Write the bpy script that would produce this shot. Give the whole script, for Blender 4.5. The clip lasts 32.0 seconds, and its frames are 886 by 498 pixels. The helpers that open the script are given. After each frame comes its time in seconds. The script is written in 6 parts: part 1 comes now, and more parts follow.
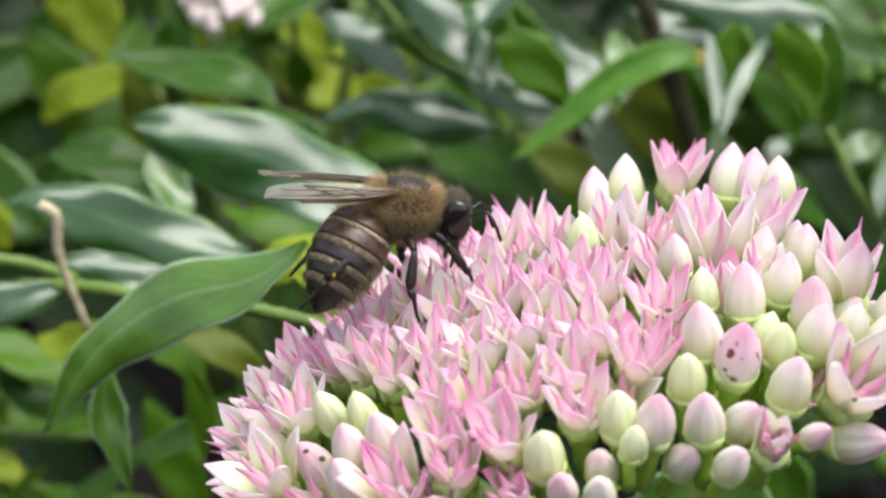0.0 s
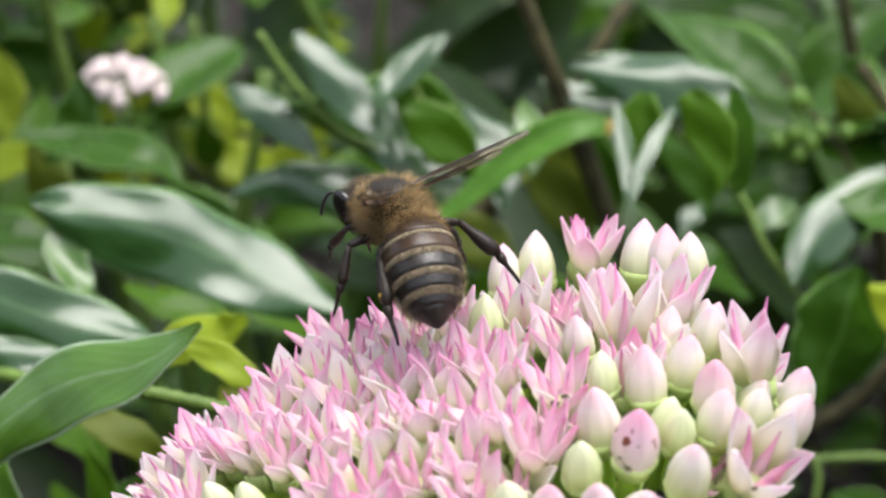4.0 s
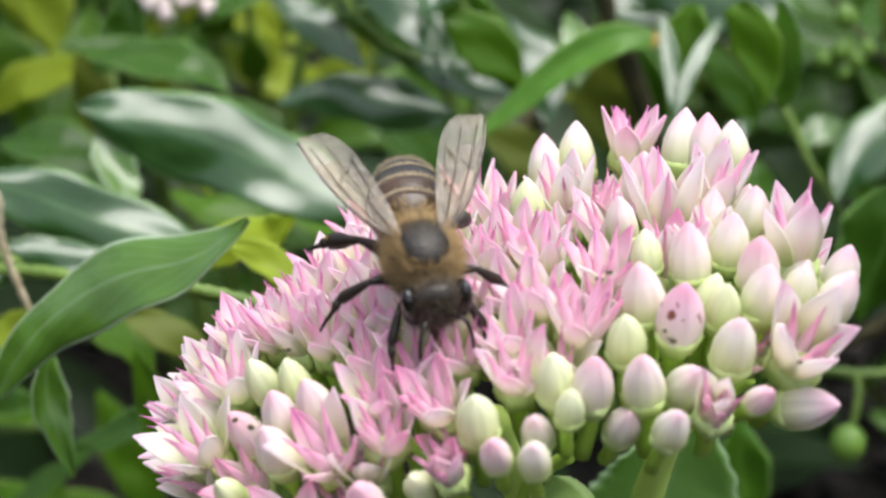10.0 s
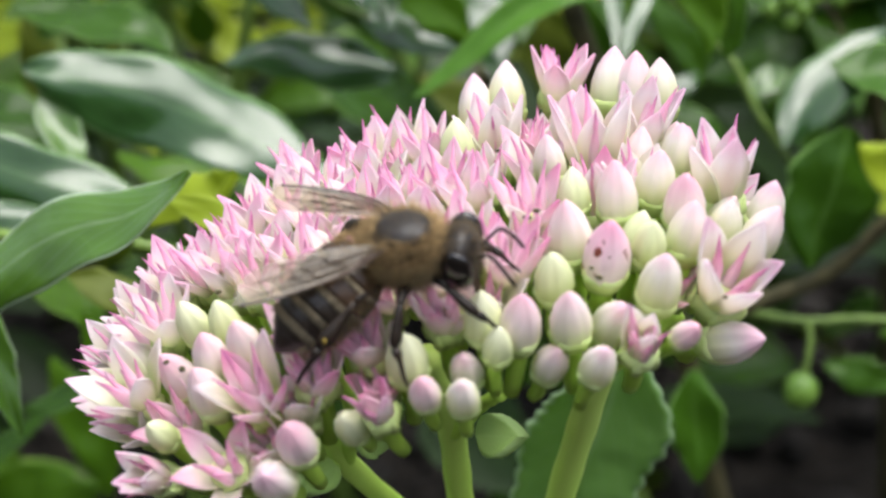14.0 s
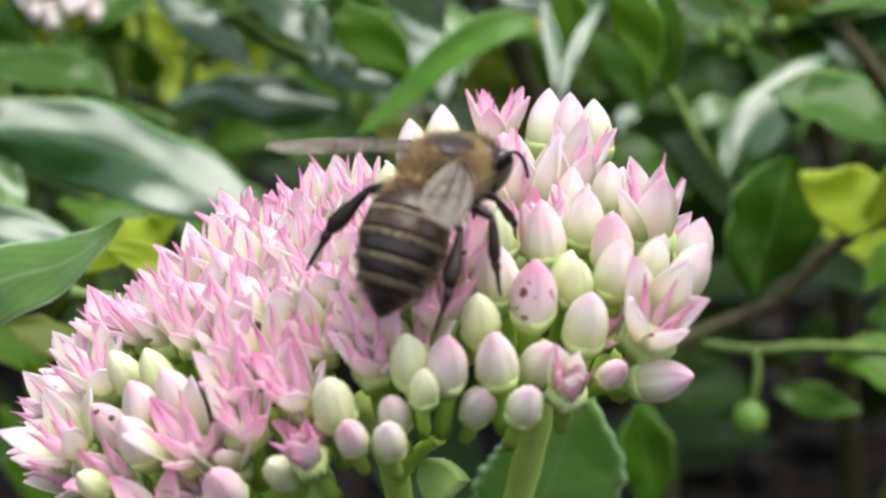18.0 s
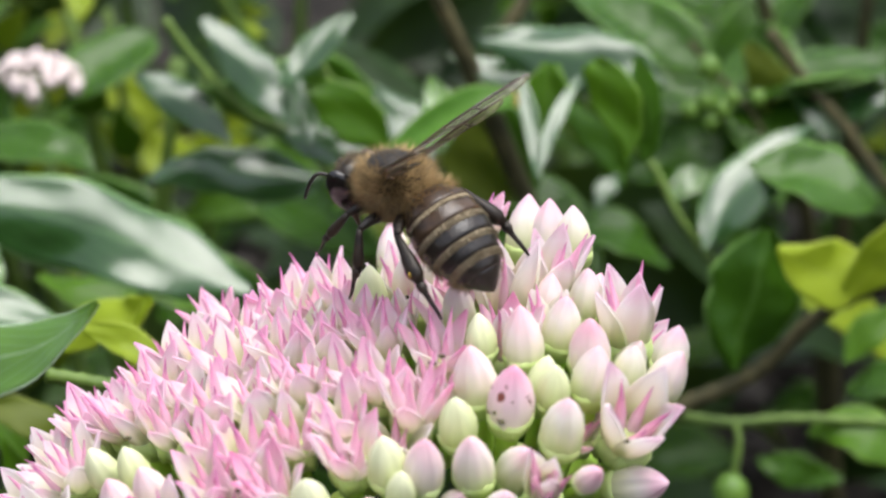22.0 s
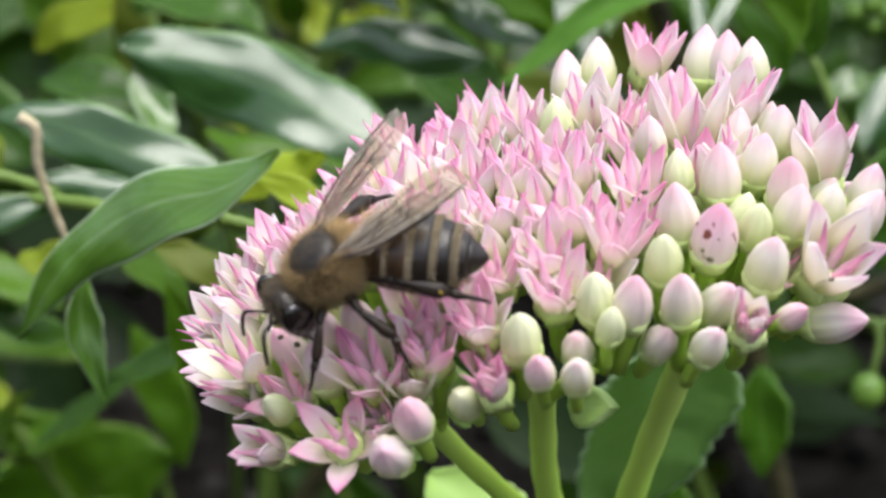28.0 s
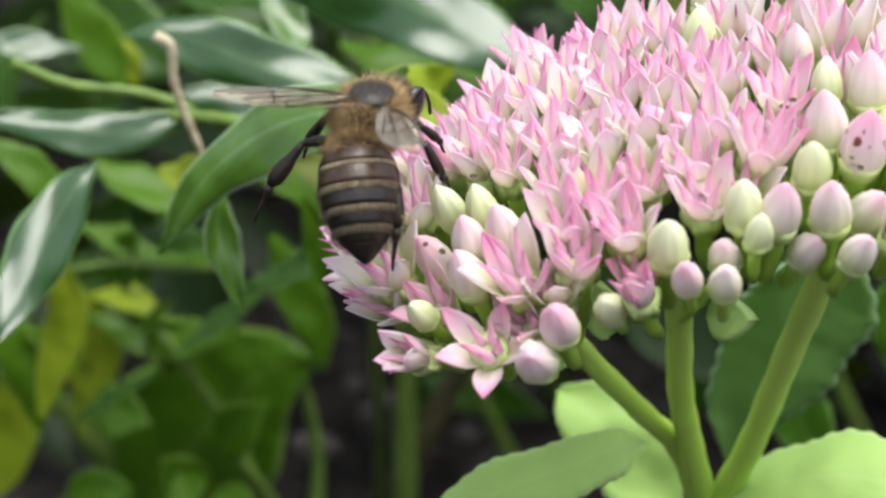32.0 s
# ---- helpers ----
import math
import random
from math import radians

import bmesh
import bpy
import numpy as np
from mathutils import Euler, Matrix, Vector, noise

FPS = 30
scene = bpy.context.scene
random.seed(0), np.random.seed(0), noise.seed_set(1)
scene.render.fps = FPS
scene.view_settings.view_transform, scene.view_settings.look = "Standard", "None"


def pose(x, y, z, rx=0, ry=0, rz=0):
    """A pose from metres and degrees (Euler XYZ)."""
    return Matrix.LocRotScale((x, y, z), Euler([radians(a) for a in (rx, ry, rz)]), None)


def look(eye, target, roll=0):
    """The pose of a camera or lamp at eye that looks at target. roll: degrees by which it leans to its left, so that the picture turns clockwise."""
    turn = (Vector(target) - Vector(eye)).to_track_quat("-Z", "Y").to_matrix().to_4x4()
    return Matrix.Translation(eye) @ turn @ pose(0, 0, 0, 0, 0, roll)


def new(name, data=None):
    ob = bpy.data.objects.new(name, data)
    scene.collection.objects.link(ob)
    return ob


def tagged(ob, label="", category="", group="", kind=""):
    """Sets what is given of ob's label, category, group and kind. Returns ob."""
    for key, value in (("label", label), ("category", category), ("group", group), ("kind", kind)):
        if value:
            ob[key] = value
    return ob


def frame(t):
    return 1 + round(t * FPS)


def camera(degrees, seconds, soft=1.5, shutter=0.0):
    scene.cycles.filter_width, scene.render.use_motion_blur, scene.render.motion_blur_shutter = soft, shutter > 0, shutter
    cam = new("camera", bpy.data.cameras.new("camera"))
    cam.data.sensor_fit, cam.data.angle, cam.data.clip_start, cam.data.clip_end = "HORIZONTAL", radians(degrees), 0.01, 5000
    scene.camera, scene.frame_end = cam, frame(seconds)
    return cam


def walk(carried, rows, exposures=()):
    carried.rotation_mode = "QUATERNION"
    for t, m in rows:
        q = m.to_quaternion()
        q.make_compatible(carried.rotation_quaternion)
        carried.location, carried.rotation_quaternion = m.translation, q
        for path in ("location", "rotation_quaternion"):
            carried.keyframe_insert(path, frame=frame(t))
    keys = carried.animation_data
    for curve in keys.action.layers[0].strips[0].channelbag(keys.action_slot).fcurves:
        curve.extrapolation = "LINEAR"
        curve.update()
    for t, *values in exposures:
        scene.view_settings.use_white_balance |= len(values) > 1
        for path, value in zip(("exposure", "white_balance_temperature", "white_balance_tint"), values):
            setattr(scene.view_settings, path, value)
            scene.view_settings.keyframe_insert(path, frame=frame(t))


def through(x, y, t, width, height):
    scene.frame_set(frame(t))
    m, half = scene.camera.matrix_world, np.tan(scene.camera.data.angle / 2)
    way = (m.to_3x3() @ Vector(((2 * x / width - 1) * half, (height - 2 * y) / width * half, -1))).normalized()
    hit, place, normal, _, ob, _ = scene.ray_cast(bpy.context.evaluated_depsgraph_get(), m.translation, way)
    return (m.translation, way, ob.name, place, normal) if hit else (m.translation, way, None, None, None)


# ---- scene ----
cam = camera(26.0, 32.0, 2.4)
cam.data.dof.use_dof = True
cam.data.dof.focus_distance = 0.101
cam.data.dof.aperture_fstop = 54.0
# seconds, eye, target (in units of 1.22 mm), roll
PATH = [
    (0, (-2.22, -79.53, 39.76), (-4.46, 2.52, 2.84), 0.42),
    (0.5, (-1.94, -79.20, 39.25), (-3.82, 3.22, 3.14), 0.48),
    (1, (-1.49, -78.89, 39.44), (-2.70, 3.74, 3.80), 0.17),
    (1.5, (-1.09, -78.45, 39.46), (-1.63, 4.36, 4.22), 0.31),
    (2, (-0.84, -78.05, 39.52), (-1.02, 4.96, 4.75), 0.11),
    (2.5, (-0.96, -77.90, 39.38), (-0.52, 5.26, 4.97), 0.29),
    (3, (-0.83, -77.76, 39.35), (0.17, 5.49, 5.17), 0.53),
    (3.5, (-0.51, -77.15, 39.34), (0.32, 6.17, 5.32), 0.25),
    (5.5, (-0.43, -77.02, 38.55), (0.26, 6.31, 4.57), 0.35),
    (6, (-0.38, -76.99, 38.29), (0.38, 6.24, 4.07), 0.26),
    (6.5, (-0.52, -77.01, 38.26), (0.26, 6.06, 3.66), 0.27),
    (7, (-0.64, -77.19, 38.31), (0.08, 5.75, 3.37), 0.44),
    (7.5, (-0.80, -77.68, 38.26), (-0.41, 5.14, 3.03), 0.40),
    (8, (-0.80, -77.88, 38.09), (-0.78, 4.78, 2.50), 0.52),
    (8.5, (-0.58, -77.78, 37.80), (-0.73, 4.78, 1.95), 0.27),
    (9, (-0.67, -78.20, 37.83), (-1.17, 4.19, 1.61), 0.28),
    (9.5, (-0.80, -78.50, 37.91), (-1.61, 3.75, 1.38), 0.47),
    (10, (-0.80, -78.45, 37.68), (-1.81, 3.75, 1.03), 0.42),
    (10.5, (-0.77, -78.49, 37.49), (-1.86, 3.63, 0.68), 0.26),
    (11, (-0.54, -78.49, 37.28), (-1.70, 3.58, 0.37), 0.01),
    (11.5, (-0.52, -78.78, 37.28), (-1.73, 3.08, -0.09), 0.18),
    (12, (-0.30, -78.97, 37.14), (-1.54, 2.73, -0.60), -0.02),
    (12.5, (-0.08, -78.89, 36.92), (-0.68, 2.71, -1.03), -0.09),
    (13, (0.00, -78.78, 36.73), (0.00, 2.79, -1.30), 0.00),
    (13.5, (0.19, -78.85, 36.54), (0.46, 2.83, -1.25), -0.38),
    (14, (0.37, -78.77, 36.37), (0.93, 2.94, -1.35), -0.38),
    (14.5, (0.68, -78.84, 36.42), (1.46, 2.88, -1.28), -0.49),
    (15, (0.84, -78.95, 36.45), (2.12, 2.80, -1.18), -0.64),
    (15.5, (1.48, -78.68, 36.48), (2.74, 3.19, -0.90), -1.15),
    (17.5, (1.57, -78.46, 36.69), (3.63, 3.65, -0.11), -1.02),
    (18, (2.03, -78.57, 36.81), (4.10, 3.68, 0.33), -1.39),
    (18.5, (2.07, -78.51, 37.08), (4.39, 3.81, 0.78), -1.21),
    (19, (2.21, -78.36, 37.23), (4.63, 4.08, 1.19), -1.34),
    (19.5, (2.24, -78.22, 37.36), (4.87, 4.35, 1.64), -1.22),
    (20, (2.49, -78.28, 37.18), (5.15, 4.42, 1.77), -1.61),
    (20.5, (2.70, -78.13, 37.57), (5.47, 4.68, 2.41), -1.67),
    (21, (2.79, -77.92, 37.88), (5.90, 4.99, 3.01), -1.44),
    (21.5, (2.54, -77.97, 37.96), (5.64, 5.10, 3.46), -1.48),
    (22, (2.56, -77.94, 37.99), (5.37, 5.29, 3.86), -1.42),
    (22.5, (2.33, -77.80, 38.10), (4.90, 5.55, 4.25), -1.22),
    (23, (1.90, -78.13, 37.84), (3.95, 5.22, 3.95), -0.57),
    (23.5, (1.66, -79.05, 37.14), (2.90, 4.34, 3.30), -0.31),
    (24, (1.54, -79.29, 36.82), (2.01, 3.92, 2.53), -0.53),
    (24.5, (1.24, -79.37, 36.96), (1.26, 3.51, 1.87), -0.35),
    (25, (1.07, -79.55, 36.68), (0.65, 3.20, 1.29), -0.27),
    (25.5, (0.85, -79.77, 36.48), (0.05, 2.86, 0.80), -0.34),
    (27.5, (0.22, -81.13, 37.01), (-1.80, 0.75, -0.28), 0.49),
    (28, (0.12, -81.16, 37.41), (-2.76, 0.22, -0.92), 1.03),
    (28.5, (0.10, -80.71, 38.37), (-3.81, -0.35, -1.96), -0.99),
    (29, (-0.22, -80.55, 38.02), (-4.85, -0.59, -3.03), -1.31),
    (29.5, (-0.06, -80.56, 38.04), (-5.24, -0.82, -3.37), -1.52),
    (30, (0.65, -80.69, 38.67), (-5.91, -1.58, -3.73), -1.35),
    (30.5, (1.05, -80.88, 39.17), (-6.48, -2.33, -4.12), -1.52),
    (31, (1.09, -81.31, 39.51), (-6.94, -2.87, -3.89), -1.30),
    (31.5, (1.27, -81.36, 39.52), (-7.74, -2.98, -3.78), -1.45),
    (32, (0.78, -81.57, 39.00), (-8.57, -2.98, -3.85), -1.70),
]
walk(cam, [(t, look([v * 0.00122 for v in eye], [v * 0.00122 for v in target], roll)) for t, eye, target, roll in PATH])

MM = 0.00122  # the plan's unit, in metres

# ---- world, sun, exposure ----
world = bpy.data.worlds.new("sky")
scene.world = world
world.use_nodes = True
wn = world.node_tree.nodes
sky = wn.new("ShaderNodeTexSky")
sky.sky_type = "NISHITA"
sky.sun_disc = False
sky.sun_elevation = radians(77)
sky.sun_rotation = radians(107)
sky.air_density, sky.dust_density = 1.0, 3.0
wn["Background"].inputs["Strength"].default_value = 0.15
haze = wn.new("ShaderNodeHueSaturation")
haze.inputs["Saturation"].default_value = 0.48
world.node_tree.links.new(sky.outputs[0], haze.inputs["Color"])
world.node_tree.links.new(haze.outputs[0], wn["Background"].inputs["Color"])

sun_data = bpy.data.lights.new("sun", "SUN")
sun_data.energy, sun_data.angle, sun_data.color = 1.5, radians(46), (1.0, 0.985, 0.97)
sun = new("sun", sun_data)
sun.matrix_world = look((0.2, -0.06, 0.97), (0, 0, 0))
scene.view_settings.exposure = 1.18

# ---- materials ----


def material(name, rough=0.5, spec=0.5):
    m = bpy.data.materials.new(name)
    m.use_nodes = True
    p = m.node_tree.nodes["Principled BSDF"]
    p.inputs["Roughness"].default_value = rough
    p.inputs["Specular IOR Level"].default_value = spec
    return m, m.node_tree.nodes, m.node_tree.links, p


def node(nodes, kind, **values):
    n = nodes.new(kind)
    for key, value in values.items():
        n.inputs[key].default_value = value
    return n


def ramp(nodes, stops):
    r = nodes.new("ShaderNodeValToRGB")
    el = r.color_ramp.elements
    while len(el) < len(stops):
        el.new(0.5)
    for e, (at, c) in zip(el, stops):
        e.position, e.color = at, (*c, 1)
    return r


def mathn(nodes, links, op, a, b=None):
    n = nodes.new("ShaderNodeMath")
    n.operation = op
    for k, v in enumerate((a, b)):
        if v is None:
            continue
        if isinstance(v, (int, float)):
            n.inputs[k].default_value = v
        else:
            links.new(v, n.inputs[k])
    return n.outputs[0]


def mixc(nodes, links, fac, a, b, mode="MIX"):
    n = nodes.new("ShaderNodeMix")
    n.data_type, n.blend_type = "RGBA", mode
    for v, s in ((fac, 0), (a, 6), (b, 7)):
        if isinstance(v, (int, float)):
            n.inputs[s].default_value = v
        elif isinstance(v, tuple):
            n.inputs[s].default_value = (*v, 1)
        else:
            links.new(v, n.inputs[s])
    return n.outputs[2]


def bumped(nodes, links, p, height, strength, distance):
    b = node(nodes, "ShaderNodeBump", Strength=strength, Distance=distance)
    links.new(height, b.inputs["Height"])
    links.new(b.outputs[0], p.inputs["Normal"])


def leaf_material(name, dark, light, vein, rough, through=0.25, brown=0.0, spec=0.18, coat=0.06):
    """Leaf blade: paler midrib and side veins by UV, patchy green, some light passing through."""
    m, n, l, p = material(name, rough, spec)
    uv = n.new("ShaderNodeUVMap")
    sep = n.new("ShaderNodeSeparateXYZ")
    l.new(uv.outputs[0], sep.inputs[0])
    off = mathn(n, l, "ABSOLUTE", mathn(n, l, "SUBTRACT", sep.outputs[0], 0.5))
    rib = mathn(n, l, "LESS_THAN", off, 0.026)
    slant = mathn(n, l, "SUBTRACT", mathn(n, l, "MULTIPLY", sep.outputs[1], 9.0), mathn(n, l, "MULTIPLY", off, 7.0))
    side = mathn(n, l, "GREATER_THAN", mathn(n, l, "SINE", mathn(n, l, "MULTIPLY", slant, 6.283)), 0.93)
    info = n.new("ShaderNodeObjectInfo")
    tex = n.new("ShaderNodeTexCoord")
    big = node(n, "ShaderNodeTexNoise", Scale=90.0, Detail=3.0)
    fine = node(n, "ShaderNodeTexNoise", Scale=1500.0, Detail=4.0)
    l.new(tex.outputs["Object"], big.inputs["Vector"])
    l.new(tex.outputs["Object"], fine.inputs["Vector"])
    fac = mathn(n, l, "ADD", mathn(n, l, "MULTIPLY", big.outputs[0], 0.7), mathn(n, l, "MULTIPLY", info.outputs["Random"], 0.3))
    col = mixc(n, l, fac, dark, light)
    col = mixc(n, l, mathn(n, l, "MULTIPLY", side, 0.06), col, vein)
    col = mixc(n, l, mathn(n, l, "MULTIPLY", rib, 0.16), col, vein)
    rim = mathn(n, l, "GREATER_THAN", mathn(n, l, "ADD", off, mathn(n, l, "MULTIPLY", big.outputs[0], 0.05)), 0.495)
    col = mixc(n, l, mathn(n, l, "MULTIPLY", rim, 0.75), col, vein)
    if brown:
        edge = mathn(n, l, "GREATER_THAN", mathn(n, l, "ADD", sep.outputs[1], mathn(n, l, "MULTIPLY", big.outputs[0], 0.08)), 1 - brown)
        col = mixc(n, l, edge, col, (0.4, 0.27, 0.07))
    l.new(col, p.inputs["Base Color"])
    p.inputs["Coat Weight"].default_value = coat
    p.inputs["Coat Roughness"].default_value = rough * 0.85
    p.inputs["Coat IOR"].default_value = 1.62
    r = mathn(n, l, "ADD", mathn(n, l, "MULTIPLY", big.outputs[0], 0.16), rough - 0.08)
    l.new(r, p.inputs["Roughness"])
    h = mathn(n, l, "ADD", mathn(n, l, "MULTIPLY", fine.outputs[0], 0.3), mathn(n, l, "MULTIPLY", mathn(n, l, "ADD", rib, side), -0.5))
    h = mathn(n, l, "ADD", h, mathn(n, l, "MULTIPLY", mathn(n, l, "SINE", mathn(n, l, "MULTIPLY", slant, 6.283)), 0.06 if coat > 0.2 else 0.0))
    swell = node(n, "ShaderNodeTexNoise", Scale=130.0, Detail=2.0)
    l.new(tex.outputs["Object"], swell.inputs["Vector"])
    h = mathn(n, l, "ADD", h, mathn(n, l, "MULTIPLY", swell.outputs[0], 16.0))
    bumped(n, l, p, h, 0.4 if coat > 0.05 else 0.12, 0.0003)
    tr = n.new("ShaderNodeBsdfTranslucent")
    l.new(mixc(n, l, 0.5, col, (0.35, 0.5, 0.04)), tr.inputs[0])
    mix = node(n, "ShaderNodeMixShader", Fac=through)
    l.new(p.outputs[0], mix.inputs[1])
    l.new(tr.outputs[0], mix.inputs[2])
    l.new(mix.outputs[0], n["Material Output"].inputs[0])
    return m


LEAF_GLOSSY = leaf_material("leaf_dark_glossy", (0.012, 0.042, 0.002), (0.045, 0.12, 0.006), (0.2, 0.36, 0.09), 0.28, 0.12)
LEAF_SHINY = leaf_material("leaf_shiny", (0.009, 0.04, 0.009), (0.034, 0.1, 0.018), (0.24, 0.42, 0.14), 0.23, 0.2, coat=0.85)
LEAF_PALE = leaf_material("leaf_pale_sheen", (0.045, 0.125, 0.01), (0.1, 0.22, 0.018), (0.5, 0.62, 0.42), 0.26, 0.3, coat=0.9)
LEAF_GREEN = leaf_material("leaf_mid_green", (0.035, 0.105, 0.004), (0.1, 0.22, 0.01), (0.26, 0.42, 0.08), 0.32, 0.35)
LEAF_TIPPED = leaf_material("leaf_brown_tipped", (0.05, 0.15, 0.015), (0.12, 0.28, 0.03), (0.25, 0.4, 0.1), 0.35, 0.35, 0.045)
LEAF_YELLOW = leaf_material("leaf_yellow_green", (0.2, 0.28, 0.012), (0.36, 0.46, 0.025), (0.45, 0.52, 0.1), 0.42, 0.4)
LEAF_OLIVE = leaf_material("leaf_olive_backlit", (0.07, 0.1, 0.008), (0.14, 0.18, 0.015), (0.22, 0.26, 0.05), 0.45, 0.4)
# leaf green darkened so the depth of the bush looks shaded
LEAF_SHADED = leaf_material("leaf_painted_shade", (0.004, 0.014, 0.002), (0.016, 0.045, 0.004), (0.05, 0.11, 0.03), 0.5, 0.1, spec=0.3, coat=0.0)
LEAF_SEDUM = leaf_material("leaf_fleshy_pale", (0.28, 0.46, 0.1), (0.4, 0.58, 0.18), (0.45, 0.62, 0.24), 0.48, 0.2, coat=0.1)
LEAF_SEDUM_BLUE = leaf_material("leaf_fleshy_blue", (0.12, 0.27, 0.06), (0.2, 0.37, 0.1), (0.4, 0.55, 0.34), 0.4, 0.35, coat=0.2)


def gradient_material(name, stops, length, rough=0.5, through=0.2, grain=900.0, spec=0.4, jitter=0.25, spots=None):
    """Colour that runs along the object's own z from its base to its tip, with fine streaks."""
    m, n, l, p = material(name, rough, spec)
    tex = n.new("ShaderNodeTexCoord")
    sep = n.new("ShaderNodeSeparateXYZ")
    l.new(tex.outputs["Object"], sep.inputs[0])
    info = n.new("ShaderNodeObjectInfo")
    noise_n = node(n, "ShaderNodeTexNoise", Scale=grain, Detail=3.0)
    stretch = n.new("ShaderNodeMapping")
    stretch.inputs["Scale"].default_value = (1, 1, 0.25)
    l.new(tex.outputs["Object"], stretch.inputs[0])
    l.new(stretch.outputs[0], noise_n.inputs["Vector"])
    z = mathn(n, l, "DIVIDE", sep.outputs[2], length)
    z = mathn(n, l, "ADD", z, mathn(n, l, "MULTIPLY", mathn(n, l, "SUBTRACT", noise_n.outputs[0], 0.5), 0.35))
    z = mathn(n, l, "ADD", z, mathn(n, l, "MULTIPLY", mathn(n, l, "SUBTRACT", info.outputs["Random"], 0.5), jitter))
    r = ramp(n, stops)
    l.new(z, r.inputs[0])
    col = r.outputs[0]
    if spots:
        sp = node(n, "ShaderNodeTexNoise", Scale=1300.0, Detail=2.0)
        l.new(tex.outputs["Object"], sp.inputs["Vector"])
        col = mixc(n, l, mathn(n, l, "GREATER_THAN", sp.outputs[0], 0.64), col, spots)
    l.new(col, p.inputs["Base Color"])
    bumped(n, l, p, noise_n.outputs[0], 0.3, 0.0002)
    tr = n.new("ShaderNodeBsdfTranslucent")
    l.new(mixc(n, l, 0.45, col, (0.95, 0.9, 0.86)), tr.inputs[0])
    mix = node(n, "ShaderNodeMixShader", Fac=through)
    l.new(p.outputs[0], mix.inputs[1])
    l.new(tr.outputs[0], mix.inputs[2])
    l.new(mix.outputs[0], n["Material Output"].inputs[0])
    return m


PETAL = gradient_material("petal_pink", [(0.0, (0.6, 0.74, 0.28)), (0.26, (0.78, 0.84, 0.5)), (0.46, (0.93, 0.9, 0.77)), (0.72, (0.95, 0.8, 0.87)), (1.0, (0.91, 0.45, 0.71))], 3.4 * MM, 0.5, 0.6)
PETAL_PALE = gradient_material("petal_pale", [(0.0, (0.62, 0.76, 0.3)), (0.28, (0.8, 0.86, 0.54)), (0.48, (0.93, 0.92, 0.77)), (0.8, (0.95, 0.9, 0.91)), (1.0, (0.93, 0.66, 0.81))], 3.4 * MM, 0.5, 0.6)
PETAL_HOT = gradient_material("petal_deep_pink", [(0.0, (0.66, 0.76, 0.36)), (0.28, (0.88, 0.86, 0.68)), (0.55, (0.94, 0.76, 0.82)), (0.8, (0.93, 0.56, 0.73)), (1.0, (0.86, 0.28, 0.57))], 3.4 * MM, 0.5, 0.5)
PISTIL = gradient_material("pistil_pink", [(0.0, (0.94, 0.88, 0.82)), (0.35, (0.95, 0.8, 0.87)), (0.6, (0.94, 0.66, 0.8)), (0.82, (0.9, 0.46, 0.67)), (0.98, (0.52, 0.12, 0.34))], 3.3 * MM, 0.45, 0.45, jitter=0.12)
BUD = gradient_material("bud_white_pink", [(0.0, (0.46, 0.58, 0.14)), (0.3, (0.62, 0.71, 0.32)), (0.5, (0.78, 0.78, 0.52)), (0.75, (0.83, 0.76, 0.7)), (1.0, (0.78, 0.5, 0.6))], 3.2 * MM, 0.48, 0.25)
BUD_PINK = gradient_material("bud_pink", [(0.0, (0.48, 0.6, 0.16)), (0.25, (0.68, 0.75, 0.4)), (0.42, (0.8, 0.76, 0.58)), (0.68, (0.83, 0.69, 0.68)), (1.0, (0.78, 0.44, 0.54))], 3.2 * MM, 0.48, 0.22)
BUD_GREEN = gradient_material("bud_green", [(0.0, (0.44, 0.57, 0.12)), (0.5, (0.67, 0.74, 0.38)), (1.0, (0.82, 0.83, 0.58))], 3.2 * MM, 0.48, 0.22)
BUD_RED = gradient_material("bud_red_pink", [(0.0, (0.66, 0.68, 0.36)), (0.25, (0.86, 0.72, 0.7)), (0.6, (0.86, 0.5, 0.6)), (1.0, (0.74, 0.18, 0.32))], 3.0 * MM, 0.45, 0.2)
BUD_SPOT = gradient_material("bud_spotted", [(0.0, (0.64, 0.68, 0.38)), (0.25, (0.86, 0.78, 0.72)), (0.6, (0.86, 0.62, 0.7)), (1.0, (0.74, 0.3, 0.46))], 3.0 * MM, 0.5, 0.2, spots=(0.2, 0.03, 0.015))
STALK = gradient_material("stalk_green", [(0.0, (0.42, 0.64, 0.08)), (0.5, (0.47, 0.68, 0.1)), (1.0, (0.54, 0.72, 0.16))], 20 * MM, 0.5, 0.1, 500.0)
CALYX = gradient_material("calyx_green", [(0.0, (0.46, 0.6, 0.16)), (1.0, (0.7, 0.78, 0.42))], 2.5 * MM, 0.5, 0.12)


def plain(name, colour, second, rough, scale, spec=0.5, metal=0.0, bump=0.2, depth=0.0002):
    m, n, l, p = material(name, rough, spec)
    tex = n.new("ShaderNodeTexCoord")
    a = node(n, "ShaderNodeTexNoise", Scale=scale, Detail=6.0)
    b = node(n, "ShaderNodeTexNoise", Scale=scale * 0.13, Detail=2.0)
    l.new(tex.outputs["Object"], a.inputs["Vector"])
    l.new(tex.outputs["Object"], b.inputs["Vector"])
    f = mathn(n, l, "MULTIPLY", mathn(n, l, "ADD", a.outputs[0], b.outputs[0]), 0.5)
    r = ramp(n, [(0.35, colour), (0.65, second)])
    l.new(f, r.inputs[0])
    l.new(r.outputs[0], p.inputs["Base Color"])
    p.inputs["Metallic"].default_value = metal
    bumped(n, l, p, a.outputs[0], bump, depth)
    return m


